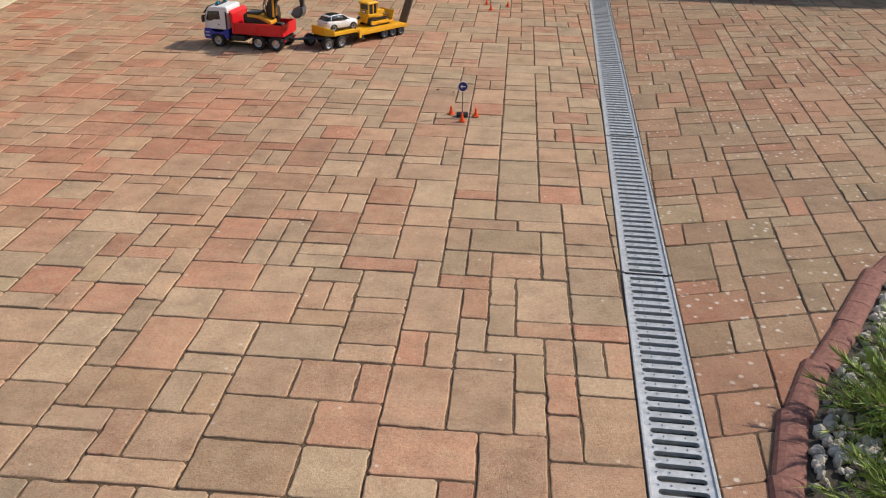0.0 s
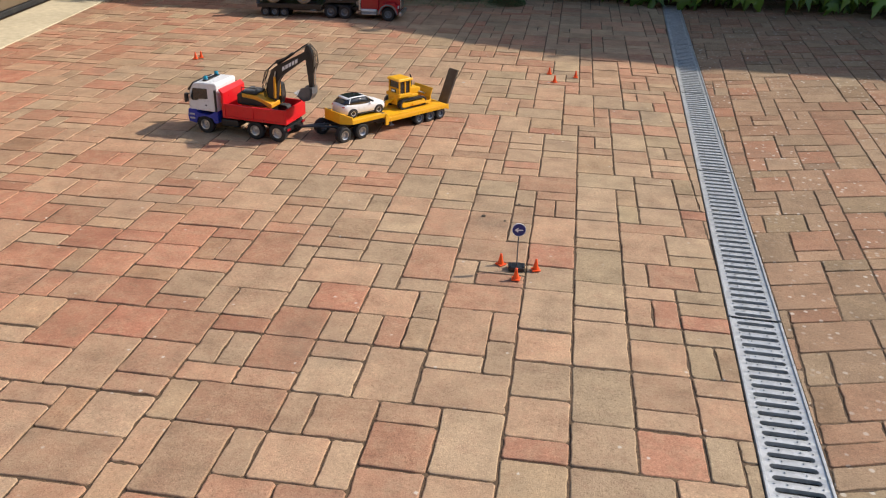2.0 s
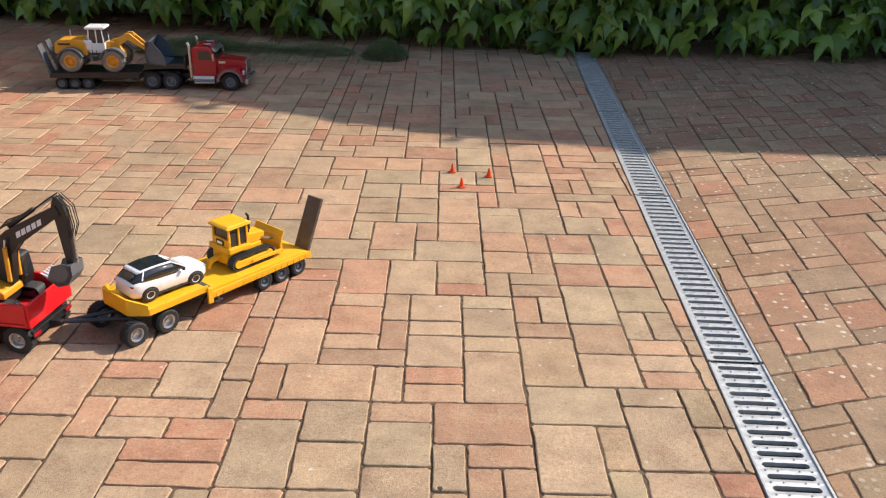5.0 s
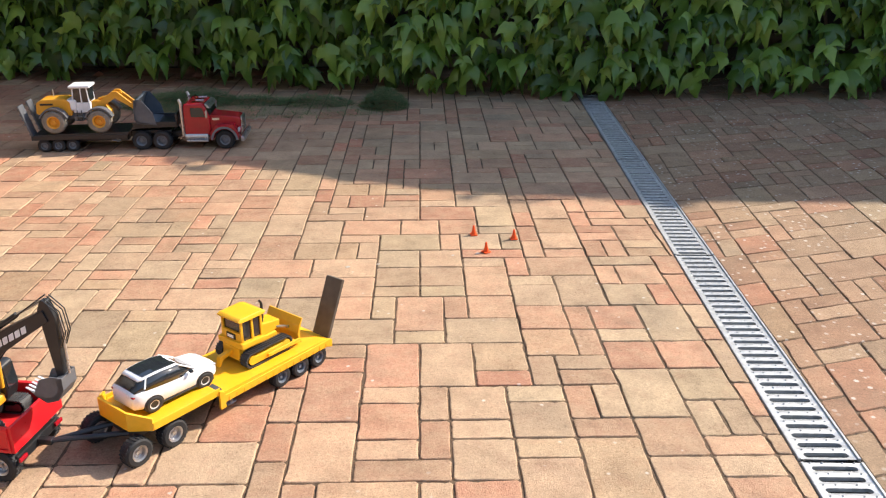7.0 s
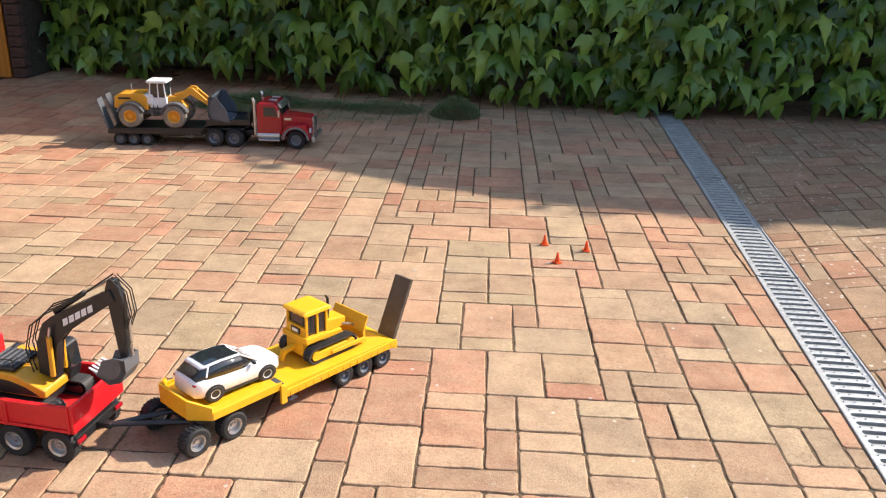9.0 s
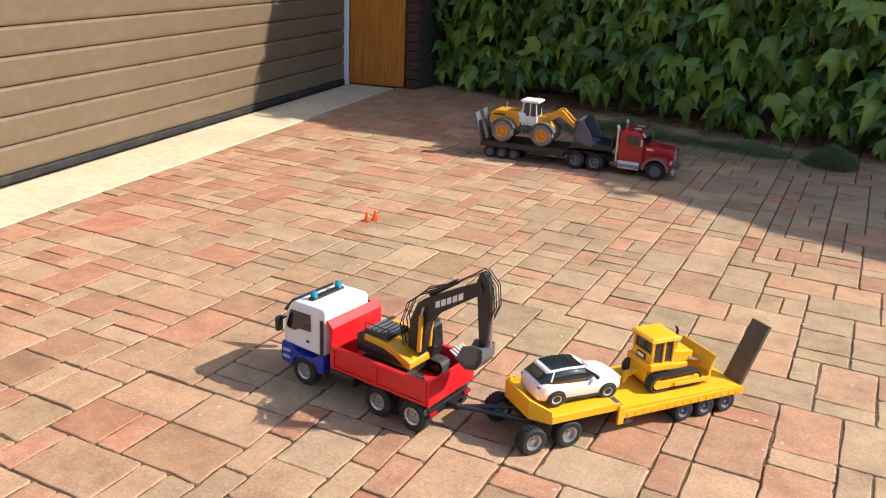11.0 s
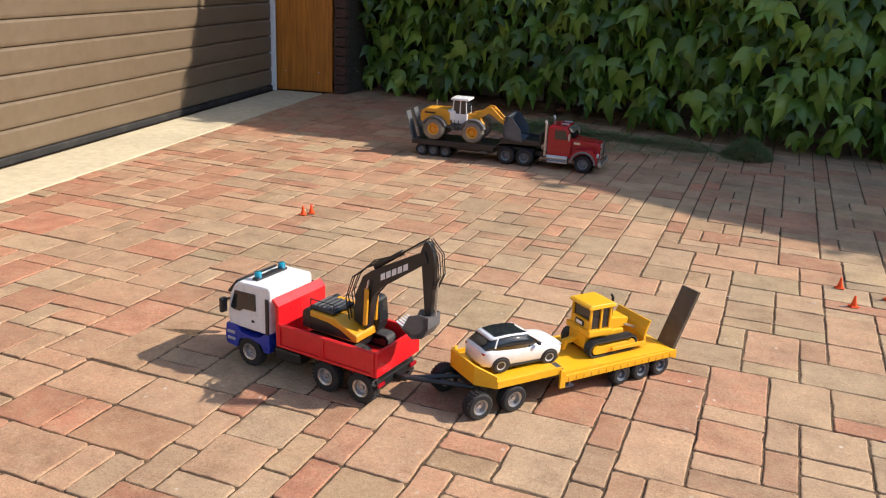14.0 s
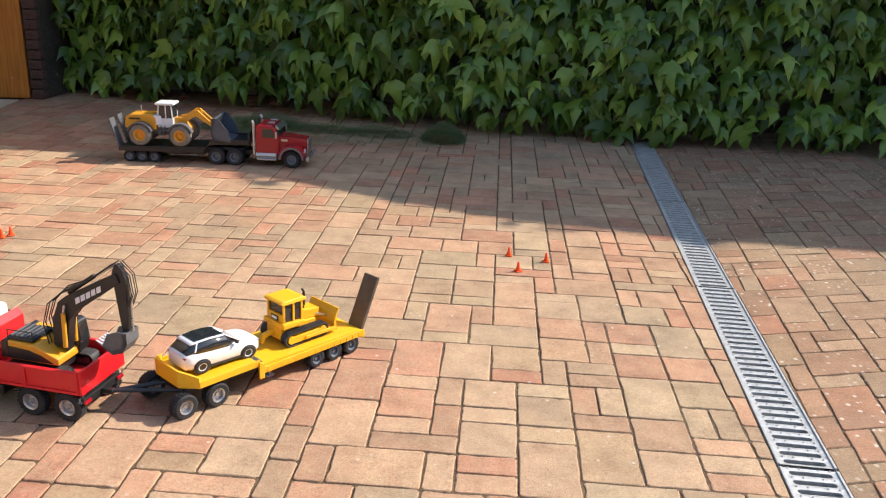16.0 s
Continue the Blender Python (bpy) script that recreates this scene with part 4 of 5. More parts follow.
def low_loader(m, hitch):
    """Yellow drawbar trailer; its first axle pair stands at the origin, x to the front."""
    t = thing("low_loader_trailer", m, "yellow toy low-loader trailer with a raised rear ramp", "toy trailer", "toy vehicles")
    bm = B()
    prism(bm, [(-0.012, 0.074), (-0.012, 0.081), (-0.150, 0.081), (-0.168, 0.071), (-0.430, 0.068), (-0.455, 0.058), (-0.455, 0.036), (-0.435, 0.046), (-0.183, 0.050), (-0.168, 0.052), (-0.157, 0.071)], -0.076, 0.076, 0.001)
    nose = [(-0.0125, -0.075), (0.016, -0.043), (0.016, 0.043), (-0.0125, 0.075)]
    lo = [bm.verts.new((x, y, 0.0745)) for x, y in nose]
    hi = [bm.verts.new((x, y, 0.0805)) for x, y in nose]
    bm.faces.new(lo[::-1])
    bm.faces.new(hi)
    for i in range(4):
        bm.faces.new((lo[i], lo[(i + 1) % 4], hi[(i + 1) % 4], hi[i]))
    deck = part("deck", bm, M["yellow"], t, "yellow stepped deck")
    bm = B()
    prism(bm, [(0.016, 0.071), (0.021, 0.071), (0.021, 0.116), (0.016, 0.116)], -0.045, 0.045, 0.001)
    for s in (-1, 1):
        a = [(0.0208, s * 0.045), (-0.008, s * 0.0785), (-0.012, s * 0.0765), (0.016, s * 0.0435)]
        lo = [bm.verts.new((x, y, 0.071)) for x, y in a]
        hi = [bm.verts.new((x, y, 0.116 if i in (0, 3) else 0.100)) for i, (x, y) in enumerate(a)]
        bm.faces.new(lo)
        bm.faces.new(hi)
        for i in range(4):
            bm.faces.new((lo[i], lo[(i + 1) % 4], hi[(i + 1) % 4], hi[i]))
        bx(bm, -0.155, -0.009, s * 0.0775 - 0.0018, s * 0.0775 + 0.0018, 0.071, 0.089, 0.001)
    part("front_panel", bm, M["yellow"], t)
    for s in (-1, 1):
        bm = B()
        bx(bm, -0.45, -0.165, s * 0.0775 - 0.0015, s * 0.0775 + 0.0015, 0.046, 0.064, 0.001)
        for k in range(15):
            x = -0.435 + k * 0.0185
            bx(bm, x, x + 0.003, s * 0.0792 - 0.0008, s * 0.0792 + 0.0008, 0.047, 0.058)
        prism(bm, [(-0.163, 0.036), (-0.151, 0.036), (-0.151, 0.083), (-0.163, 0.075)], s * 0.0795 - 0.003, s * 0.0795 + 0.003)
        part("side_rail", bm, M["yellow"], t)
        bm = B()
        prism(bm, [(-0.180, 0.0705), (-0.180, 0.075), (-0.192, 0.079), (-0.198, 0.0705)], s * 0.055 - 0.012, s * 0.055 + 0.012)
        part("wheel_chock", bm, M["grey"], t)
    for x in (0.022, -0.052):
        for s in (-1, 1):
            wheel(t, x, s * 0.064, 0.0315, 0.026)
    for x in (-0.310, -0.362, -0.414):
        for s in (-1, 1):
            wheel(t, x, s * 0.066, 0.0235, 0.022, "steel")
    bm = B()
    bx(bm, -0.15, 0.012, -0.046, 0.046, 0.044, 0.074, 0.004)
    bx(bm, -0.44, -0.145, -0.03, 0.03, 0.03, 0.05)
    part("chassis", bm, M["black"], t)
    # the drawbar swings towards the truck's hitch
    h = m.inverted() @ hitch
    for s in (-1, 1):
        bm = B()
        cyl(bm, (0.008, s * 0.026, 0.052), (h.x, h.y, h.z), 0.006, 0.005, 8)
        part("drawbar", bm, M["black"], t)
    for s in (-1, 1):
        bm = B()
        cyl(bm, (-0.190, s * 0.06, 0.018), (-0.190, s * 0.06, 0.05), 0.004, seg=8)
        cyl(bm, (-0.200, s * 0.06, 0.022), (-0.180, s * 0.06, 0.022), 0.004, seg=8)
        part("support_leg", bm, M["steel"], t)
    # one ramp stands up, leaning back
    bm = B()
    m2 = Matrix.Translation((-0.452, 0.044, 0.056)) @ Matrix.Rotation(radians(-20), 4, 'Y')
    bx(bm, -0.004, 0.004, -0.024, 0.024, 0.0, 0.156, 0.001)
    bmesh.ops.transform(bm, matrix=m2, verts=bm.verts)
    rp = part("ramp", bm, M["brownramp"], t, "dark brown ramp standing up")
    for k in range(7):
        bm = B()
        bx(bm, -0.0065, -0.0038, -0.022, 0.022, 0.008 + k * 0.021, 0.013 + k * 0.021)
        bmesh.ops.transform(bm, matrix=m2, verts=bm.verts)
        part("cleat", bm, M["brownramp"], rp)
    bars(t, "number_plate", [(-0.457, -0.4555, -0.022, 0.022, 0.044, 0.052)], "lamp")
    return t


def loft(bm, sections):
    """Skins a row of half outlines (x, [(y, z), ...]) mirrored in y, with closed ends."""
    rows = []
    for x, pts in sections:
        rows.append([bm.verts.new((x, y, z)) for y, z in pts] + [bm.verts.new((x, -y, z)) for y, z in reversed(pts)])
    n = len(rows[0])
    for p, q in zip(rows, rows[1:]):
        for i in range(n):
            bm.faces.new((p[i], p[(i + 1) % n], q[(i + 1) % n], q[i]))
    bm.faces.new(rows[0])
    bm.faces.new(rows[-1][::-1])
    return bm


def suv(m):
    t = thing("toy_car", m, "white toy off-road car with black glass roof on the trailer neck", "toy car", "toy vehicles")

    def sec(x, w, lo, belt, hood):
        return x, [(w * 0.90, lo), (w, lo + 0.006), (w * 1.0, belt - 0.008), (w * 0.955, belt), (w * 0.86, hood), (w * 0.4, hood + 0.0015)]
    bm = B()
    loft(bm, [sec(0.092, 0.024, 0.020, 0.036, 0.038), sec(0.088, 0.034, 0.015, 0.041, 0.044), sec(0.075, 0.041, 0.013, 0.045, 0.050), sec(0.040, 0.043, 0.013, 0.048, 0.055), sec(0.0, 0.043, 0.013, 0.049, 0.055),
              sec(-0.045, 0.043, 0.013, 0.051, 0.057), sec(-0.075, 0.042, 0.014, 0.053, 0.058), sec(-0.090, 0.037, 0.017, 0.052, 0.056), sec(-0.093, 0.030, 0.022, 0.046, 0.048)])
    body = part("body", bm, M["white"], t, "glossy white body", True)

    def up(x, w0, z0, w1, z1):
        return x, [(w0, z0), (w0 * 0.55 + w1 * 0.45, z0 * 0.5 + z1 * 0.5), (w1, z1), (w1 * 0.5, z1 + 0.001)]
    bm = B()
    loft(bm, [up(0.044, 0.037, 0.051, 0.031, 0.0545), up(0.006, 0.0405, 0.051, 0.033, 0.079), up(-0.030, 0.0410, 0.053, 0.033, 0.0815), up(-0.064, 0.040, 0.055, 0.031, 0.078), up(-0.088, 0.035, 0.056, 0.030, 0.060)])
    part("glasshouse", bm, M["glass"], t, "dark tinted windows", True)
    bm = B()
    loft(bm, [(x, [(w, z), (w * 0.98, z + 0.003), (w * 0.9, z + 0.0042), (w * 0.4, z + 0.005)]) for x, w, z in ((0.008, 0.031, 0.0775), (-0.012, 0.0325, 0.0795), (-0.040, 0.0325, 0.0800), (-0.066, 0.031, 0.0765), (-0.074, 0.027, 0.0745))])
    rf = part("roof", bm, M["white"], t, "", True)
    bm = B()
    loft(bm, [(x, [(w, z), (w * 0.95, z + 0.0012), (w * 0.5, z + 0.0016)]) for x, w, z in ((0.007, 0.0275, 0.0808), (-0.012, 0.0285, 0.0838), (-0.040, 0.0285, 0.0844), (-0.064, 0.0265, 0.0818))])
    part("sunroof", bm, M["glass"], rf, "black glass roof panel")
    for s in (-1, 1):
        for p, q in (((0.040, 0.037, 0.0555), (0.006, 0.0315, 0.0800)), ((-0.068, 0.037, 0.0590), (-0.060, 0.0305, 0.0790))):
            bm = B()
            cyl(bm, (p[0], s * p[1], p[2]), (q[0], s * q[1], q[2]), 0.0020, seg=8)
            part("pillar", bm, M["white"], t)
        bm = B()
        bx(bm, 0.022, 0.029, s * 0.0465 - 0.005, s * 0.0465 + 0.005, 0.056, 0.062, 0.002)
        part("mirror", bm, M["black"], t)
        bm = B()
        bx(bm, 0.078, 0.0885, s * 0.0285 - 0.0075, s * 0.0285 + 0.0075, 0.0395, 0.0445, 0.0018)
        part("headlight", bm, M["lamp"], body)
        bm = B()
        bx(bm, -0.0925, -0.084, s * 0.031 - 0.006, s * 0.031 + 0.006, 0.045, 0.050, 0.0018)
        part("tail_light", bm, M["taillight"], body)
        for x in (0.056, -0.055):
            bm = B()
            cyl(bm, (x, s * 0.034, 0.0185), (x, s * 0.0434, 0.0185), 0.0200, seg=22)
            part("wheel_arch", bm, M["black"], body)
            wheel(t, x, s * 0.0392, 0.0178, 0.012, "silver")
    bm = B()
    bx(bm, 0.0875, 0.0932, -0.018, 0.018, 0.0335, 0.0385, 0.001)
    part("grille", bm, M["black"], body)
    bars(body, "number_plate", [(0.0926, 0.0936, -0.009, 0.009, 0.026, 0.0305)], "lamp")
    bm = B()
    bx(bm, -0.075, 0.078, -0.0435, 0.0435, 0.0105, 0.0155, 0.002)
    part("sill", bm, M["black"], body)
    return t


def dozer(m):
    t = thing("toy_bulldozer", m, "yellow toy bulldozer with raised blade on the trailer deck", "toy bulldozer", "toy vehicles")
    for s in (-1, 1):
        crawler(t, -0.074, 0.074, 0.0, 0.0195, s * 0.050 - 0.013, s * 0.050 + 0.013, "track", "yellow")
    bm = B()
    bx(bm, -0.072, 0.05, -0.034, 0.034, 0.014, 0.050, 0.003)
    prism(bm, [(-0.072, 0.05), (0.002, 0.05), (0.002, 0.062), (-0.072, 0.066)], -0.05, 0.05, 0.002)
    prism(bm, [(0.0, 0.050), (0.066, 0.050), (0.068, 0.074), (0.0, 0.084)], -0.026, 0.026, 0.003)
    body = part("body", bm, M["yellow"], t)
    bm = B()
    bx(bm, 0.0675, 0.0695, -0.018, 0.018, 0.052, 0.070, 0.001)
    part("radiator", bm, M["black"], body)
    bm = B()
    cyl(bm, (0.040, 0.010, 0.078), (0.040, 0.010, 0.120), 0.0038, seg=10)
    cyl(bm, (0.040, 0.010, 0.120), (0.034, 0.010, 0.129), 0.0032, seg=10)
    part("exhaust", bm, M["black"], t)
    bm = B()
    cyl(bm, (0.020, -0.010, 0.080), (0.020, -0.010, 0.090), 0.006, seg=12)
    part("air_filter", bm, M["black"], t)
    bm = B()
    prism(bm, [(0.006, 0.120), (0.012, 0.126), (-0.002, 0.131), (-0.066, 0.131), (-0.074, 0.126), (-0.070, 0.120)], -0.046, 0.046, 0.002, lambda x, z: 1.0 - (z - 0.12) * 7)
    part("cab_roof", bm, M["yellow"], t)
    bm = B()
    for x, dx in ((-0.062, 0.0), (-0.002, 0.0), (-0.030, 0.0)):
        for s in (-1, 1):
            bx(bm, x - 0.003, x + 0.003, s * 0.037 - 0.003, s * 0.037 + 0.003, 0.06, 0.122, 0.0008)
    bx(bm, -0.066, -0.059, -0.04, 0.04, 0.06, 0.088, 0.001)
    cabf = part("cab_frame", bm, M["yellow"], t)
    bm = B()
    bx(bm, -0.060, -0.004, -0.0355, 0.0355, 0.064, 0.119)
    part("cab_glass", bm, M["glass"], t, "dark cab windows")
    bars(t, "badge", [(-0.0685, -0.0665, -0.017, 0.017, 0.069, 0.083)], "black")
    bars(t, "badge", [(-0.0695, -0.0690, -0.012, 0.012, 0.072, 0.080)], "white")
    bm = B()
    prism(bm, [(0.100, 0.004), (0.094, 0.012), (0.092, 0.030), (0.098, 0.052), (0.108, 0.070), (0.112, 0.070), (0.102, 0.050), (0.097, 0.030), (0.099, 0.013), (0.104, 0.004)], -0.066, 0.066, 0.001)
    part("blade", bm, M["yellow"], t, "wide curved yellow blade")
    for s in (-1, 1):
        bm = B()
        prism(bm, [(-0.010, 0.012), (0.094, 0.010), (0.094, 0.020), (-0.010, 0.020)], s * 0.068 - 0.003, s * 0.068 + 0.003, 0.001)
        part("push_arm", bm, M["yellow"], t)
        bm = B()
        cyl(bm, (0.055, s * 0.024, 0.058), (0.095, s * 0.024, 0.040), 0.0035, seg=8)
        part("blade_cylinder", bm, M["chrome"], t)
    bm = B()
    prism(bm, [(-0.072, 0.030), (-0.072, 0.040), (-0.110, 0.036), (-0.116, 0.010), (-0.110, 0.010), (-0.104, 0.026)], -0.007, 0.007, 0.001)
    part("ripper", bm, M["yellow"], t)
    return t


def tractor_unit(m):
    """Long-nosed tractor; front axle at the origin, x to the front."""
    t = thing("tractor_truck", m, "deep red toy long-nosed tractor truck with chrome trim", "toy truck", "toy vehicles")
    bm = B()
    prism(bm, [(0.048, 0.050), (0.056, 0.060), (0.056, 0.106), (0.044, 0.113), (-0.050, 0.122), (-0.056, 0.122), (-0.056, 0.056), (-0.030, 0.050)], -0.040, 0.040, 0.004, lambda x, z: 1.0 + (0.05 - min(x, 0.05)) * 2.2)
    hood = part("hood", bm, M["darkred"], t, "long red bonnet")
    for s in (-1, 1):
        bm = B()
        pr = []
        for k in range(13):
            a = math.pi * (1.0 - k / 12)
            pr.append((0.042 * math.cos(a), 0.036 + 0.042 * math.sin(a)))
        pr += [(0.052, 0.036), (0.052, 0.058), (0.036, 0.092), (-0.030, 0.088), (-0.050, 0.066), (-0.052, 0.036)]
        prism(bm, pr, s * 0.044, s * 0.084, 0.001)
        fe = part("fender", bm, M["darkred"] if s > 0 else M["steel"], t)
        fe.data.materials[0] = M["darkred"]
        bm = B()
        pr = []
        for k in range(13):
            a = math.pi * (1.0 - k / 12)
            pr.append((0.0425 * math.cos(a), 0.036 + 0.0425 * math.sin(a)))
        for k in range(12, -1, -1):
            a = math.pi * (1.0 - k / 12)
            pr.append((0.050 * math.cos(a), 0.036 + 0.050 * math.sin(a)))
        prism(bm, pr, s * 0.0835, s * 0.0865, 0.0)
        part("wheel_arch", bm, M["steel"], fe, "grey arch trim")
        bm = B()
        bx(bm, 0.048, 0.056, s * 0.062 - 0.011, s * 0.062 + 0.011, 0.062, 0.078, 0.003)
        part("headlight", bm, M["lamp"], t)
    bm = B()
    bx(bm, 0.054, 0.0605, -0.034, 0.034, 0.054, 0.112, 0.003)
    gr = part("grille", bm, M["chrome"], t, "chrome grille frame")
    bm = B()
    bx(bm, 0.0595, 0.0618, -0.029, 0.029, 0.060, 0.106, 0.001)
    part("grille_mesh", bm, M["black"], gr)
    for k in range(5):
        bm = B()
        bx(bm, 0.0612, 0.0635, -0.029, 0.029, 0.062 + k * 0.0075, 0.0648 + k * 0.0075)
        part("grille_bar", bm, M["chrome"], gr)
    bars(gr, "badge", [(0.0612, 0.0632, -0.022, 0.022, 0.099, 0.104)], "chrome")
    bm = B()
    bx(bm, 0.058, 0.072, -0.082, 0.082, 0.028, 0.048, 0.004)
    part("bumper", bm, M["chrome"], t, "chrome bumper")
    bm = B()
    prism(bm, [(-0.052, 0.052), (-0.052, 0.124), (-0.066, 0.158), (-0.076, 0.167), (-0.138, 0.169), (-0.146, 0.162), (-0.146, 0.052)], -0.072, 0.072, 0.005, lambda x, z: 1.0 if z < 0.14 else 1.0 - (z - 0.14) * 1.2)
    cab = part("cab", bm, M["darkred"], t, "red cab")
    bm = B()
    prism(bm, [(-0.0505, 0.126), (-0.0637, 0.157), (-0.0662, 0.157), (-0.0530, 0.126)], -0.062, 0.062)
    part("windscreen", bm, M["glass"], cab)
    bm = B()
    prism(bm, [(-0.058, 0.152), (-0.048, 0.150), (-0.056, 0.163), (-0.068, 0.167)], -0.064, 0.064, 0.001)
    part("sun_visor", bm, M["chrome"], cab)
    for s in (-1, 1):
        bm = B()
        prism(bm, [(-0.066, 0.120), (-0.076, 0.154), (-0.118, 0.154), (-0.118, 0.120)], s * 0.0700, s * 0.0726)
        part("side_window", bm, M["glass"], cab)
        bm = B()
        cyl(bm, (-0.152, s * 0.070, 0.050), (-0.152, s * 0.070, 0.174), 0.0055, seg=12)
        cyl(bm, (-0.152, s * 0.070, 0.174), (-0.158, s * 0.070, 0.186), 0.0055, seg=12)
        part("exhaust_stack", bm, M["chrome"], t, "chrome exhaust stack")
        bm = B()
        cyl(bm, (-0.062, s * 0.060, 0.046), (-0.145, s * 0.060, 0.046), 0.016, seg=16)
        part("fuel_tank", bm, M["chrome"], t, "chrome fuel tank")
        bm = B()
        bx(bm, -0.14, -0.062, s * 0.072 - 0.006, s * 0.072 + 0.006, 0.028, 0.034, 0.001)
        part("step", bm, M["chrome"], t)
        bm = B()
        bx(bm, -0.060, -0.054, s * 0.092 - 0.007, s * 0.092 + 0.007, 0.122, 0.148, 0.002)
        tube(bm, [(-0.06, s * 0.074, 0.146), (-0.057, s * 0.09, 0.146)], 0.0012)
        tube(bm, [(-0.06, s * 0.074, 0.124), (-0.057, s * 0.09, 0.124)], 0.0012)
        part("mirror", bm, M["chrome"], t)
        bm = B()
        cyl(bm, (-0.105, s * 0.03, 0.174), (-0.075, s * 0.03, 0.174), 0.0032, 0.0045, 10)
        part("air_horn", bm, M["chrome"], cab)
        bars(hood, "badge", [(-0.045, -0.020, s * 0.0535 - 0.0015, s * 0.0535 + 0.0015, 0.104, 0.112)], "chrome")
    bm = B()
    bx(bm, -0.36, 0.045, -0.026, 0.026, 0.036, 0.056, 0.003)
    bx(bm, -0.35, -0.20, -0.05, 0.05, 0.054, 0.068, 0.004)
    part("chassis", bm, M["black"], t)
    wheel(t, 0.0, 0.066, 0.0345, 0.024, "steel")
    wheel(t, 0.0, -0.066, 0.0345, 0.024, "steel")
    for x in (-0.232, -0.306):
        for s in (-1, 1):
            wheel(t, x, s * 0.062, 0.0345, 0.034, "steel")
    return t


def black_trailer(m):
    """Black gooseneck trailer; origin at the tractor's front axle, x to the front."""
    t = thing("gooseneck_trailer", m, "black toy low-loader trailer with two raised ramps", "toy trailer", "toy vehicles")
    bm = B()
    prism(bm, [(-0.175, 0.084), (-0.175, 0.092), (-0.330, 0.094), (-0.352, 0.068), (-0.690, 0.066), (-0.700, 0.056), (-0.700, 0.044), (-0.690, 0.048), (-0.365, 0.050), (-0.340, 0.078), (-0.31, 0.082)], -0.074, 0.074, 0.001)
    part("deck", bm, M["black"], t)
    for s in (-1, 1):
        bm = B()
        bx(bm, -0.335, -0.178, s * 0.074 - 0.002, s * 0.074 + 0.002, 0.09, 0.104, 0.001)
        bx(bm, -0.70, -0.36, s * 0.0755 - 0.002, s * 0.0755 + 0.002, 0.046, 0.062, 0.001)
        part("side_rail", bm, M["black"], t)
        bm = B()
        m2 = Matrix.Translation((-0.697, s * 0.046, 0.058)) @ Matrix.Rotation(radians(-17), 4, 'Y')
        bx(bm, -0.003, 0.003, -0.025, 0.025, 0, 0.118, 0.001)
        bmesh.ops.transform(bm, matrix=m2, verts=bm.verts)
        rp = part("ramp", bm, M["grey"], t, "dark ribbed ramp standing up")
        for k in range(6):
            bm = B()
            bx(bm, -0.0075, -0.003, -0.022, 0.022, 0.008 + k * 0.019, 0.013 + k * 0.019)
            bmesh.ops.transform(bm, matrix=m2, verts=bm.verts)
            part("cleat", bm, M["grey"], rp)
    bm = B()
    bx(bm, -0.182, -0.174, -0.07, 0.07, 0.084, 0.132, 0.002)
    part("headboard", bm, M["black"], t)
    for x in (-0.560, -0.610, -0.660):
        for s in (-1, 1):
            wheel(t, x, s * 0.062, 0.0235, 0.022, "steel")
    bm = B()
    bx(bm, -0.69, -0.37, -0.03, 0.03, 0.028, 0.05)
    part("chassis", bm, M["black"], t)
    for s in (-1, 1):
        bm = B()
        cyl(bm, (-0.42, s * 0.06, 0.036), (-0.39, s * 0.06, 0.036), 0.004, seg=8)
        cyl(bm, (-0.40, s * 0.06, 0.030), (-0.40, s * 0.06, 0.05), 0.004, seg=8)
        part("support_leg", bm, M["steel"], t)
    return t


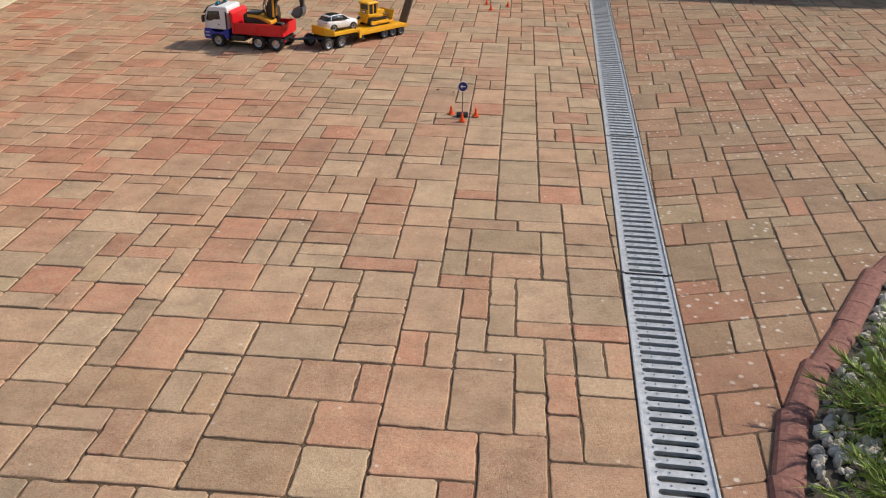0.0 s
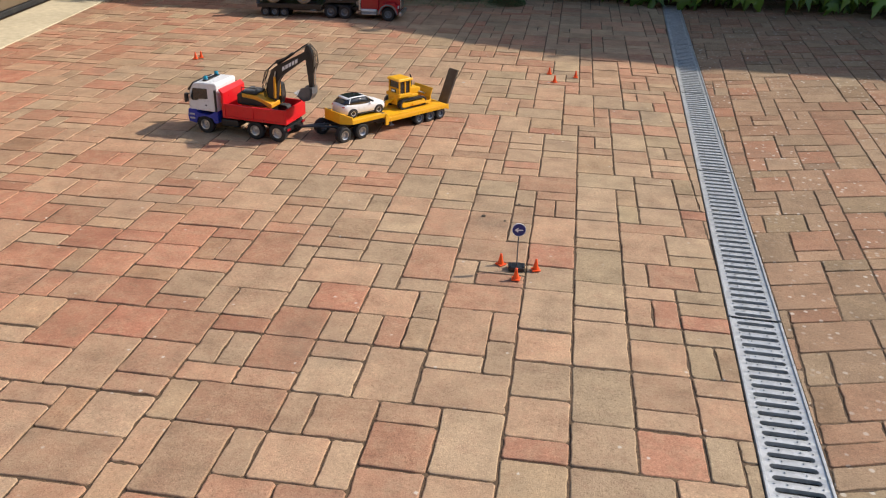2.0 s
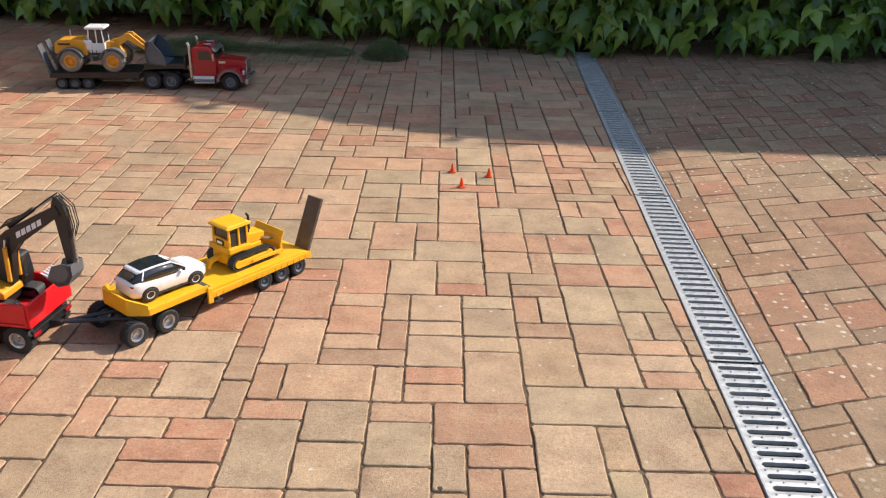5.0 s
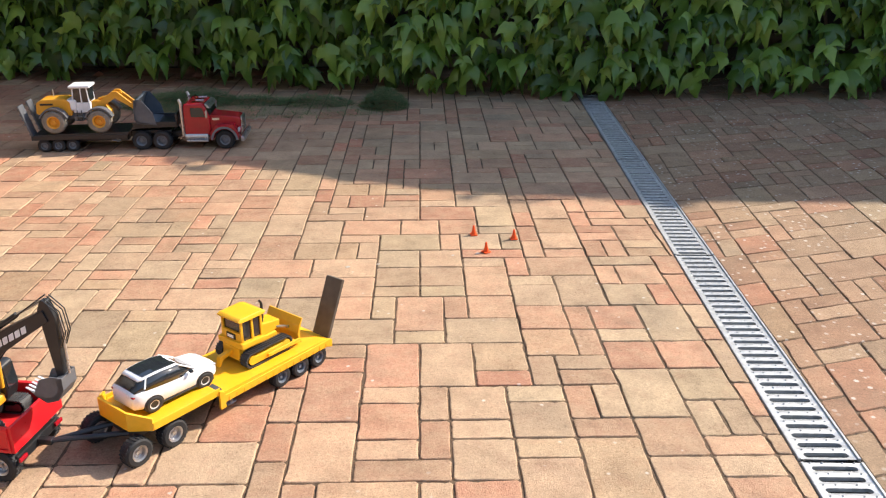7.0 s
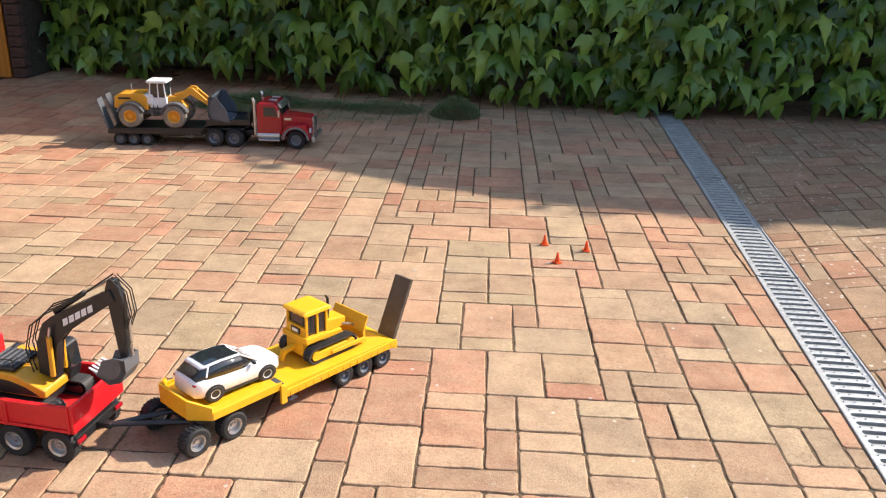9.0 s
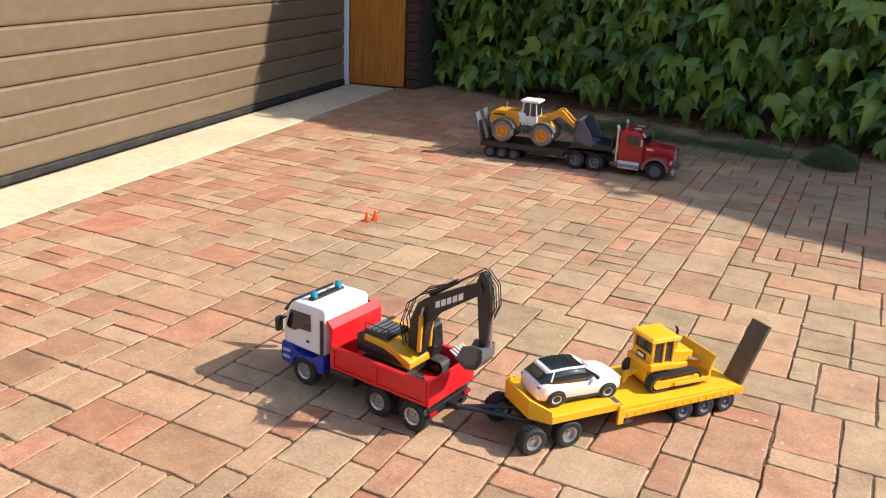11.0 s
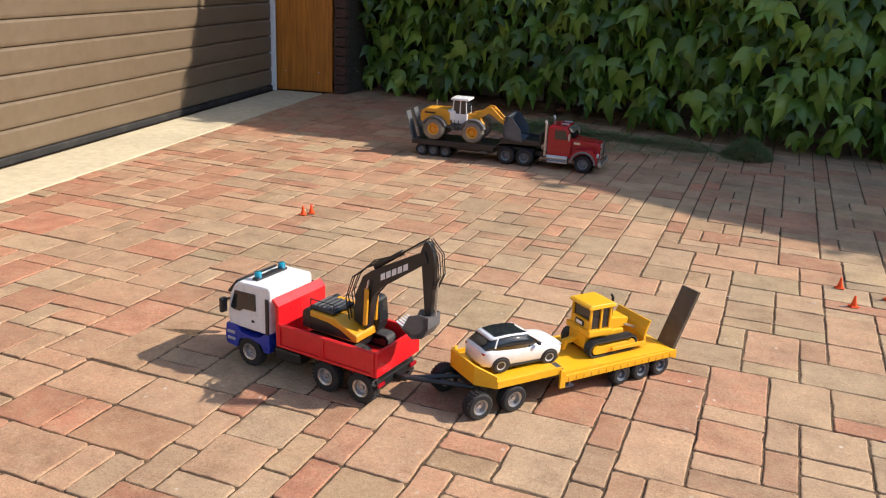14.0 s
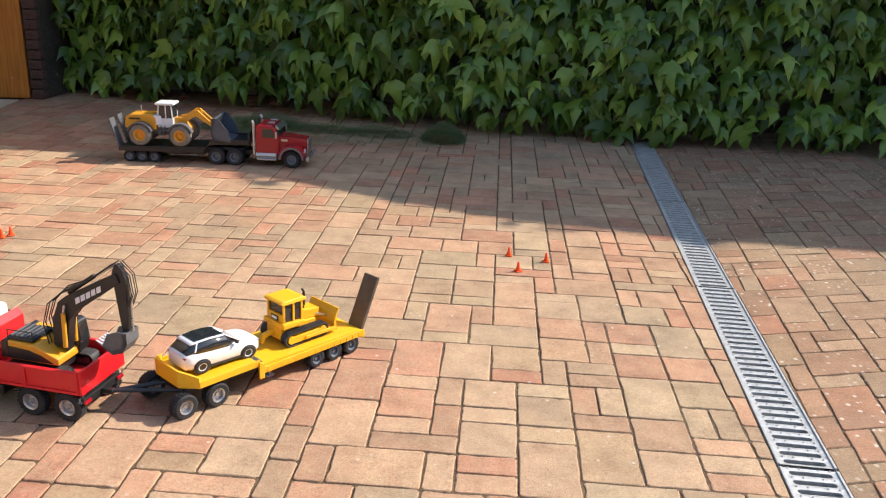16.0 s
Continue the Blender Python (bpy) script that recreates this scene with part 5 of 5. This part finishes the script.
def loader(m):
    """Wheel loader facing +x, standing at z = 0 with its bucket lowered ahead."""
    t = thing("toy_wheel_loader", m, "yellow and white toy wheel loader on the black trailer", "toy loader", "toy vehicles")
    bm = B()
    prism(bm, [(-0.030, 0.050), (-0.030, 0.094), (-0.048, 0.106), (-0.120, 0.104), (-0.138, 0.094), (-0.142, 0.058), (-0.120, 0.048)], -0.036, 0.036, 0.004)
    rear = part("engine_cover", bm, M["amber"], t, "rounded yellow engine cover")
    bars(rear, "badge", [(-0.125, -0.085, -0.0375, -0.0365, 0.086, 0.092), (-0.125, -0.085, 0.0365, 0.0375, 0.086, 0.092)], "black")
    bm = B()
    bx(bm, -0.144, -0.141, -0.026, 0.026, 0.060, 0.088, 0.001)
    part("radiator", bm, M["black"], rear)
    bm = B()
    bx(bm, -0.062, -0.012, -0.035, 0.035, 0.066, 0.102, 0.006)
    part("tank_cover", bm, M["white"], t)
    bm = B()
    bx(bm, -0.12, 0.085, -0.024, 0.024, 0.034, 0.058, 0.004)
    bx(bm, -0.022, 0.006, -0.044, 0.044, 0.034, 0.050, 0.002)
    part("frame", bm, M["grey"], t)
    bm = B()
    bx(bm, -0.026, 0.030, -0.031, 0.031, 0.058, 0.092, 0.003)
    cb = part("cab_base", bm, M["white"], t)
    bm = B()
    bx(bm, -0.022, 0.028, -0.029, 0.029, 0.092, 0.138)
    part("cab_glass", bm, M["glass"], cb)
    for x, dx in ((-0.024, 0.004), (0.028, -0.004), (0.004, 0.0)):
        for s in (-1, 1):
            bm = B()
            cyl(bm, (x, s * 0.0305, 0.09), (x + dx, s * 0.0285, 0.14), 0.0022, seg=6)
            part("cab_post", bm, M["white"], cb)
    bm = B()
    bx(bm, -0.032, 0.036, -0.036, 0.036, 0.138, 0.147, 0.004)
    part("cab_roof", bm, M["white"], cb)
    for x in (-0.082, 0.060):
        for s in (-1, 1):
            bm = B()
            pr = [(x + 0.041 * math.cos(math.pi * k / 10), 0.036 + 0.041 * math.sin(math.pi * k / 10)) for k in range(11)]
            pr += [(x + 0.046 * math.cos(math.pi * k / 10), 0.036 + 0.046 * math.sin(math.pi * k / 10)) for k in range(10, -1, -1)]
            prism(bm, pr[1:10] + pr[12:21], s * 0.040, s * 0.068)
            part("mudguard", bm, M["grey"], t)
            wheel(t, x, s * 0.055, 0.0365, 0.030, "amber", "dusty")
    for s in (-1, 1):
        bm = B()
        prism(bm, [(0.030, 0.062), (0.050, 0.088), (0.100, 0.124), (0.116, 0.124), (0.176, 0.070), (0.180, 0.060), (0.168, 0.062), (0.108, 0.104), (0.060, 0.070), (0.046, 0.056)], s * 0.020 - 0.004, s * 0.020 + 0.004, 0.0015)
        part("lift_arm", bm, M["amber"], t)
    bm = B()
    prism(bm, [(0.028, 0.050), (0.028, 0.092), (0.060, 0.094), (0.088, 0.060), (0.088, 0.040)], -0.014, 0.014, 0.002)
    part("front_frame", bm, M["amber"], t)
    bm = B()
    cyl(bm, (0.05, 0.0, 0.096), (0.126, 0.0, 0.116), 0.005, seg=10)
    part("tilt_cylinder", bm, M["amber"], t)
    bm = B()
    prism(bm, [(0.176, 0.100), (0.172, 0.070), (0.172, 0.040), (0.180, 0.026), (0.240, 0.020), (0.240, 0.024), (0.184, 0.032), (0.177, 0.044), (0.177, 0.070), (0.192, 0.104), (0.186, 0.106)], -0.070, 0.070, 0.0008)
    for y in (-0.070, 0.067):
        prism(bm, [(0.176, 0.104), (0.172, 0.040), (0.180, 0.026), (0.240, 0.021), (0.232, 0.060), (0.200, 0.104)], y, y + 0.003)
    part("bucket", bm, M["slate"], t, "wide dark grey-blue bucket")
    bm = B()
    tube(bm, [(-0.096, 0.018, 0.104), (-0.096, 0.018, 0.128)], 0.0022)
    part("exhaust", bm, M["chrome"], t)
    bm = B()
    tube(bm, [(-0.010, -0.046, 0.036), (-0.010, -0.046, 0.070)], 0.0014)
    tube(bm, [(0.004, -0.046, 0.036), (0.004, -0.046, 0.070)], 0.0014)
    for k in range(3):
        bx(bm, -0.010, 0.004, -0.052, -0.042, 0.036 + k * 0.010, 0.038 + k * 0.010)
    part("ladder", bm, M["black"], t)
    return t


# the tipper and its trailer
MAN = pose(-1.742, 2.018, 0, 0, 0, 173.5) @ Matrix.Scale(0.93, 4)
tipper_truck(MAN)
digger(MAN @ pose(-0.220, 0.0, 0.081, 0, 0, 180) @ Matrix.Diagonal((0.84, 0.88, 0.94, 1.0)))
TRAIL = pose(-1.278, 2.027, 0, 0, 0, 233.6) @ Matrix.Diagonal((1.06, 1.02, 0.87, 1.0))
for o in low_loader(TRAIL, MAN @ Vector((-0.372, 0, 0.047))).children:
    if o.name.startswith("wheel"):
        k = 0.90 if o.location.x > -0.1 else 1.0
        o.scale = (k / 1.06, 1.0, k / 0.87)
        o.location.z *= k / 0.87
suv(TRAIL @ pose(-0.094, 0.0, 0.0805, 0, 2, 180) @ Matrix.Diagonal((1.0, 0.94, 1.0, 1.0)))
dozer(TRAIL @ pose(-0.305, 0.0, 0.0715, 0, 0, 180) @ Matrix.Diagonal((0.82, 0.78, 0.98, 1.0)))
# the long-nosed truck with the loader
MACK = pose(-1.632, 4.225, 0, 0, 0, 4.0) @ Matrix.Scale(1.13, 4)
tractor_unit(MACK)
TR2 = MACK @ pose(-0.27, 0, 0, 0, 0, 3) @ pose(0.27, 0, 0)
black_trailer(TR2)
loader(TR2 @ pose(-0.52, 0, 0.070) @ Matrix.Scale(1.13, 4))


# ---- cones and the little road sign ----
def cone(x, y, s=1.0):
    t = thing("traffic_cone", pose(x, y, 0.002), "tiny orange plastic traffic cone on the paving", "traffic cone", "toy cones")
    bm = B()
    bx(bm, -0.011, 0.011, -0.011, 0.011, 0.0, 0.003, 0.001)
    part("base", bm, M["orange"], t)
    bm = B()
    prof = [(0.0086, 0.003), (0.0079, 0.007), (0.0054, 0.015), (0.0039, 0.0235), (0.0031, 0.031), (0.0, 0.0322)]
    rings = []
    for k in range(14):
        a = 2 * math.pi * k / 14
        rings.append([bm.verts.new((math.cos(a) * q, math.sin(a) * q, z)) for q, z in prof])
    for k in range(14):
        p, q = rings[k], rings[(k + 1) % 14]
        for i in range(len(prof) - 1):
            bm.faces.new((p[i], p[i + 1], q[i + 1], q[i]))
    bmesh.ops.remove_doubles(bm, verts=bm.verts, dist=1e-5)
    part("body", bm, M["orange"], t, "", True)
    return t


first = cone(-0.513, 1.066)
for x, y, a in ((-0.469, 1.128, 20), (-0.561, 1.139, 50), (-0.595, 3.151, 10), (-0.560, 3.010, 35), (-0.471, 3.118, 5), (-2.280, 2.960, 15), (-2.266, 2.990, 40)):
    copy_thing(first, pose(x, y, 0.002, 0, 0, a))

sign = thing("road_sign", pose(-0.518, 1.122, 0.002, 0, 0, 8), "tiny round blue road sign with white arrow on black foot", "road sign")
bm = B()
prism(bm, [(-0.022, 0.0), (0.022, 0.0), (0.018, 0.010), (0.008, 0.012), (-0.008, 0.012), (-0.018, 0.010)], -0.016, 0.016, 0.002)
for s in (-1, 1):
    bx(bm, s * 0.017 - 0.004, s * 0.017 + 0.004, -0.012, 0.012, 0.004, 0.013, 0.001)
part("foot", bm, M["black"], sign)
bm = B()
cyl(bm, (0, 0, 0.01), (0, 0, 0.120), 0.0016, seg=8)
part("pole", bm, M["grey"], sign)
bm = B()
cyl(bm, (0, -0.0016, 0.112), (0, -0.0042, 0.112), 0.0165, seg=32)
disc = part("disc", bm, M["signblue"], sign, "round blue disc")
bm = B()
cyl(bm, (0, -0.0012, 0.112), (0, -0.0036, 0.112), 0.0178, seg=32)
part("rim", bm, M["white"], disc)
bm = B()
arrow = [(-0.0105, 0.112), (-0.003, 0.1185), (-0.001, 0.1165), (-0.0045, 0.1135), (0.010, 0.1135), (0.010, 0.1105), (-0.0045, 0.1105), (-0.001, 0.1075), (-0.003, 0.1055)]
prism(bm, arrow, -0.0052, -0.0044)
part("arrow", bm, M["white"], disc)


# ---- drops and specks on the setts ----
def spots(name, places, material, label, seed):
    r = random.Random(seed)
    bm = B()
    for x, y, q in places:
        rim = [bm.verts.new((x + math.cos(k * 0.5236) * q * r.uniform(0.7, 1.2), y + math.sin(k * 0.5236) * q * r.uniform(0.7, 1.2), 0.0012)) for k in range(12)]
        top = bm.verts.new((x, y, 0.0030))
        for k in range(12):
            bm.faces.new((rim[k], rim[(k + 1) % 12], top))
    tagged(new(name, finish(bm, name, material, True)), label, "spots", "", "stuff")


spots("dark_drops", [(-0.558, 1.552, 0.006), (-0.651, 1.440, 0.008), (-0.585, 1.419, 0.005)], M["soil"], "small dark dried drops on the setts", 41)
spots("pale_specks", [(-0.659, 2.985, 0.006), (-0.585, 3.001, 0.006), (-0.959, 2.894, 0.007), (-0.874, 2.915, 0.006)], M["pebble"], "small pale specks on the setts", 42)


# ---- paving setts, last ----
def clip_poly(poly, nx, ny, d):
    """Keeps the part of a polygon where nx*x + ny*y <= d."""
    out = []
    for (xa, ya), (xb, yb) in zip(poly, poly[1:] + poly[:1]):
        a, b = nx * xa + ny * ya - d, nx * xb + ny * yb - d
        if a <= 0:
            out.append((xa, ya))
        if a * b < 0:
            u = a / (a - b)
            out.append((xa + (xb - xa) * u, ya + (yb - ya) * u))
    return out


def layout(nx, ny, seed):
    """Fills a grid with a random bond of 3x2, 2x3, 2x2, 2x1 and 1x2 setts."""
    r = random.Random(seed)
    used = [[False] * nx for _ in range(ny)]
    out = []
    sizes = [((3, 2), 2.0), ((2, 3), 1.5), ((2, 2), 4.0), ((2, 1), 4.6), ((1, 2), 3.6), ((3, 1), 0.5), ((3, 3), 0.06)]
    for j in range(ny):
        for i in range(nx):
            if used[j][i]:
                continue
            ok = []
            for (w, h), wt in sizes:
                if i + w <= nx and j + h <= ny and not any(used[j + b][i + a] for a in range(w) for b in range(h)):
                    # avoid leaving single cells behind
                    right = i + w < nx and not used[j][i + w] and (i + w + 1 >= nx or used[j][i + w + 1])
                    ok.append(((w, h), wt * (0.15 if right else 1.0)))
            if ok:
                w, h = r.choices([o[0] for o in ok], [o[1] for o in ok])[0]
            else:
                w, h = 1, 1
            for b in range(h):
                for a in range(w):
                    used[j + b][i + a] = True
            out.append((i, j, w, h))
    return out


def sett_geometry(poly, r, top):
    """Vertices and faces of one tumbled sett over a convex outline."""
    n = len(poly)
    cx, cy = sum(p[0] for p in poly) / n, sum(p[1] for p in poly) / n
    tx, ty = r.gauss(0, 0.004), r.gauss(0, 0.004)

    def ring(inset, z, tilt=1.0):
        o = []
        for x, y in poly:
            d = math.hypot(x - cx, y - cy) or 1.0
            k = max(0.3, 1 - inset / d)
            px, py = cx + (x - cx) * k, cy + (y - cy) * k
            o.append((px, py, z + tilt * (tx * (px - cx) + ty * (py - cy))))
        return o

    V = ring(0.0040, top) + ring(0.0016, top - 0.0006) + ring(0.0004, top - 0.0022) + ring(0.0, -0.02, 0)
    F = [tuple(range(n))]
    for k in range(3):
        for i in range(n):
            F.append((k * n + i, (k + 1) * n + i, (k + 1) * n + (i + 1) % n, k * n + (i + 1) % n))
    return V, F


def paving(seed, ux, uy, angle, column, origin, nx, ny, cuts, inside, near, mats, label):
    r = random.Random(seed)
    ca, sa = math.cos(angle), math.sin(angle)
    cb, sb = math.cos(column), math.sin(column)
    V, F = [], []
    shared = {}
    count = 0
    for i, j, w, h in layout(nx, ny, seed):
        g = 0.0012
        loc = [(i * ux + g, j * uy + g), ((i + w) * ux - g, j * uy + g), ((i + w) * ux - g, (j + h) * uy - g), (i * ux + g, (j + h) * uy - g)]
        # worn corners
        c = 0.0055
        (x0, y0), (x1, y1) = loc[0], loc[2]
        mx, my = (x0 + x1) / 2, (y0 + y1) / 2
        corner = [(x0, y0), (x1, y0), (x1, y1), (x0, y1)]
        loc = []
        for (xa, ya), (xb, yb) in zip(corner, corner[1:] + corner[:1]):
            L = math.hypot(xb - xa, yb - ya)
            steps = 6
            for q in range(steps + 1):
                u = (c + (L - 2 * c) * q / steps) / L
                e = 0.0 if q in (0, steps) else r.uniform(0.0, 0.0015) + (0.0022 if r.random() < 0.07 else 0.0)
                # chipped edges step inwards
                loc.append((xa + (xb - xa) * u - (yb - ya) / L * e, ya + (yb - ya) * u + (xb - xa) / L * e))
        wx, wy = origin[0] + mx * ca + my * cb, origin[1] + mx * sa + my * sb
        if not inside(wx, wy):
            continue
        if near(wx, wy) and count < 300:
            key = (w, h, r.randrange(3))
            if key not in shared:
                sv, sf = sett_geometry([(x - mx + r.gauss(0, 0.0003), y - my + r.gauss(0, 0.0003)) for x, y in loc], r, 0.0)
                me = bpy.data.meshes.new("sett")
                me.from_pydata(sv, [], sf)
                me.materials.append(M["paver"])
                me.polygons.foreach_set("use_smooth", [len(f) == 4 for f in sf])
                shared[key] = me
            o = new("sett", shared[key])
            o.parent = pavement
            o.matrix_local = pose(wx, wy, r.gauss(0, 0.0008), r.gauss(0, 0.25), r.gauss(0, 0.25), math.degrees(angle) + r.gauss(0, 0.4))
            count += 1
            continue
        ja = r.gauss(0, 0.006)
        poly = []
        for x, y in loc:
            x, y = x - mx + r.gauss(0, 0.0003), y - my + r.gauss(0, 0.0003)
            x, y = x - ja * y + mx, y + ja * x + my
            poly.append((origin[0] + x * ca + y * cb, origin[1] + x * sa + y * sb))
        for cut in cuts:
            poly = clip_poly(poly, *cut)
            if len(poly) < 3:
                break
        if len(poly) < 3:
            continue
        area = abs(sum(a[0] * b[1] - b[0] * a[1] for a, b in zip(poly, poly[1:] + poly[:1]))) / 2
        if area < 0.0004:
            continue
        sv, sf = sett_geometry(poly, r, r.gauss(0, 0.0008))
        b = len(V)
        V += sv
        F += [tuple(b + q for q in f) for f in sf]
    me = bpy.data.meshes.new("setts")
    me.from_pydata(V, [], F)
    me.materials.append(mats)
    me.polygons.foreach_set("use_smooth", [len(f) == 4 for f in F])
    ob = new("setts", me)
    ob.parent = pavement
    tagged(ob, label, "", "", "stuff")


UX, UY = 0.0618, 0.0648
aw = 0.318
# the left field ends at the drain, the apron edge and the walls
edge_n = GN
edge_d = -(GPOS + GN * (aw + 0.003)).dot(GN)
paving(3, UX, UY, radians(2.4), radians(92.4), (-3.9, -3.2), 84, 150, [(1, 0, -0.006), (-edge_n.x, -edge_n.y, edge_d)],
       lambda x, y: -5 < x < 0.15 and -3.3 < y < 6.05, lambda x, y: -1.75 < x < -0.25 and 1.15 < y < 3.1, M["paver_rest"], "mixed red and tan tumbled setts")


def outside_bed(x, y):
    for (xa, ya), (xb, yb) in zip(KERB, KERB[1:]):
        if ya <= y <= yb:
            return x < xa + (xb - xa) * (y - ya) / (yb - ya) + 0.08
    return True


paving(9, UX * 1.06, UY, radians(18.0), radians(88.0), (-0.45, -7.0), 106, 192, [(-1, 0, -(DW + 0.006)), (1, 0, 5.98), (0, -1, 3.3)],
       lambda x, y: -0.15 < x < 6.1 and -3.4 < y < 6.05 and outside_bed(x, y), lambda x, y: False, M["paver_cool"], "greyish brown tumbled setts with pale lichen spots, colour darkened for the shade there")
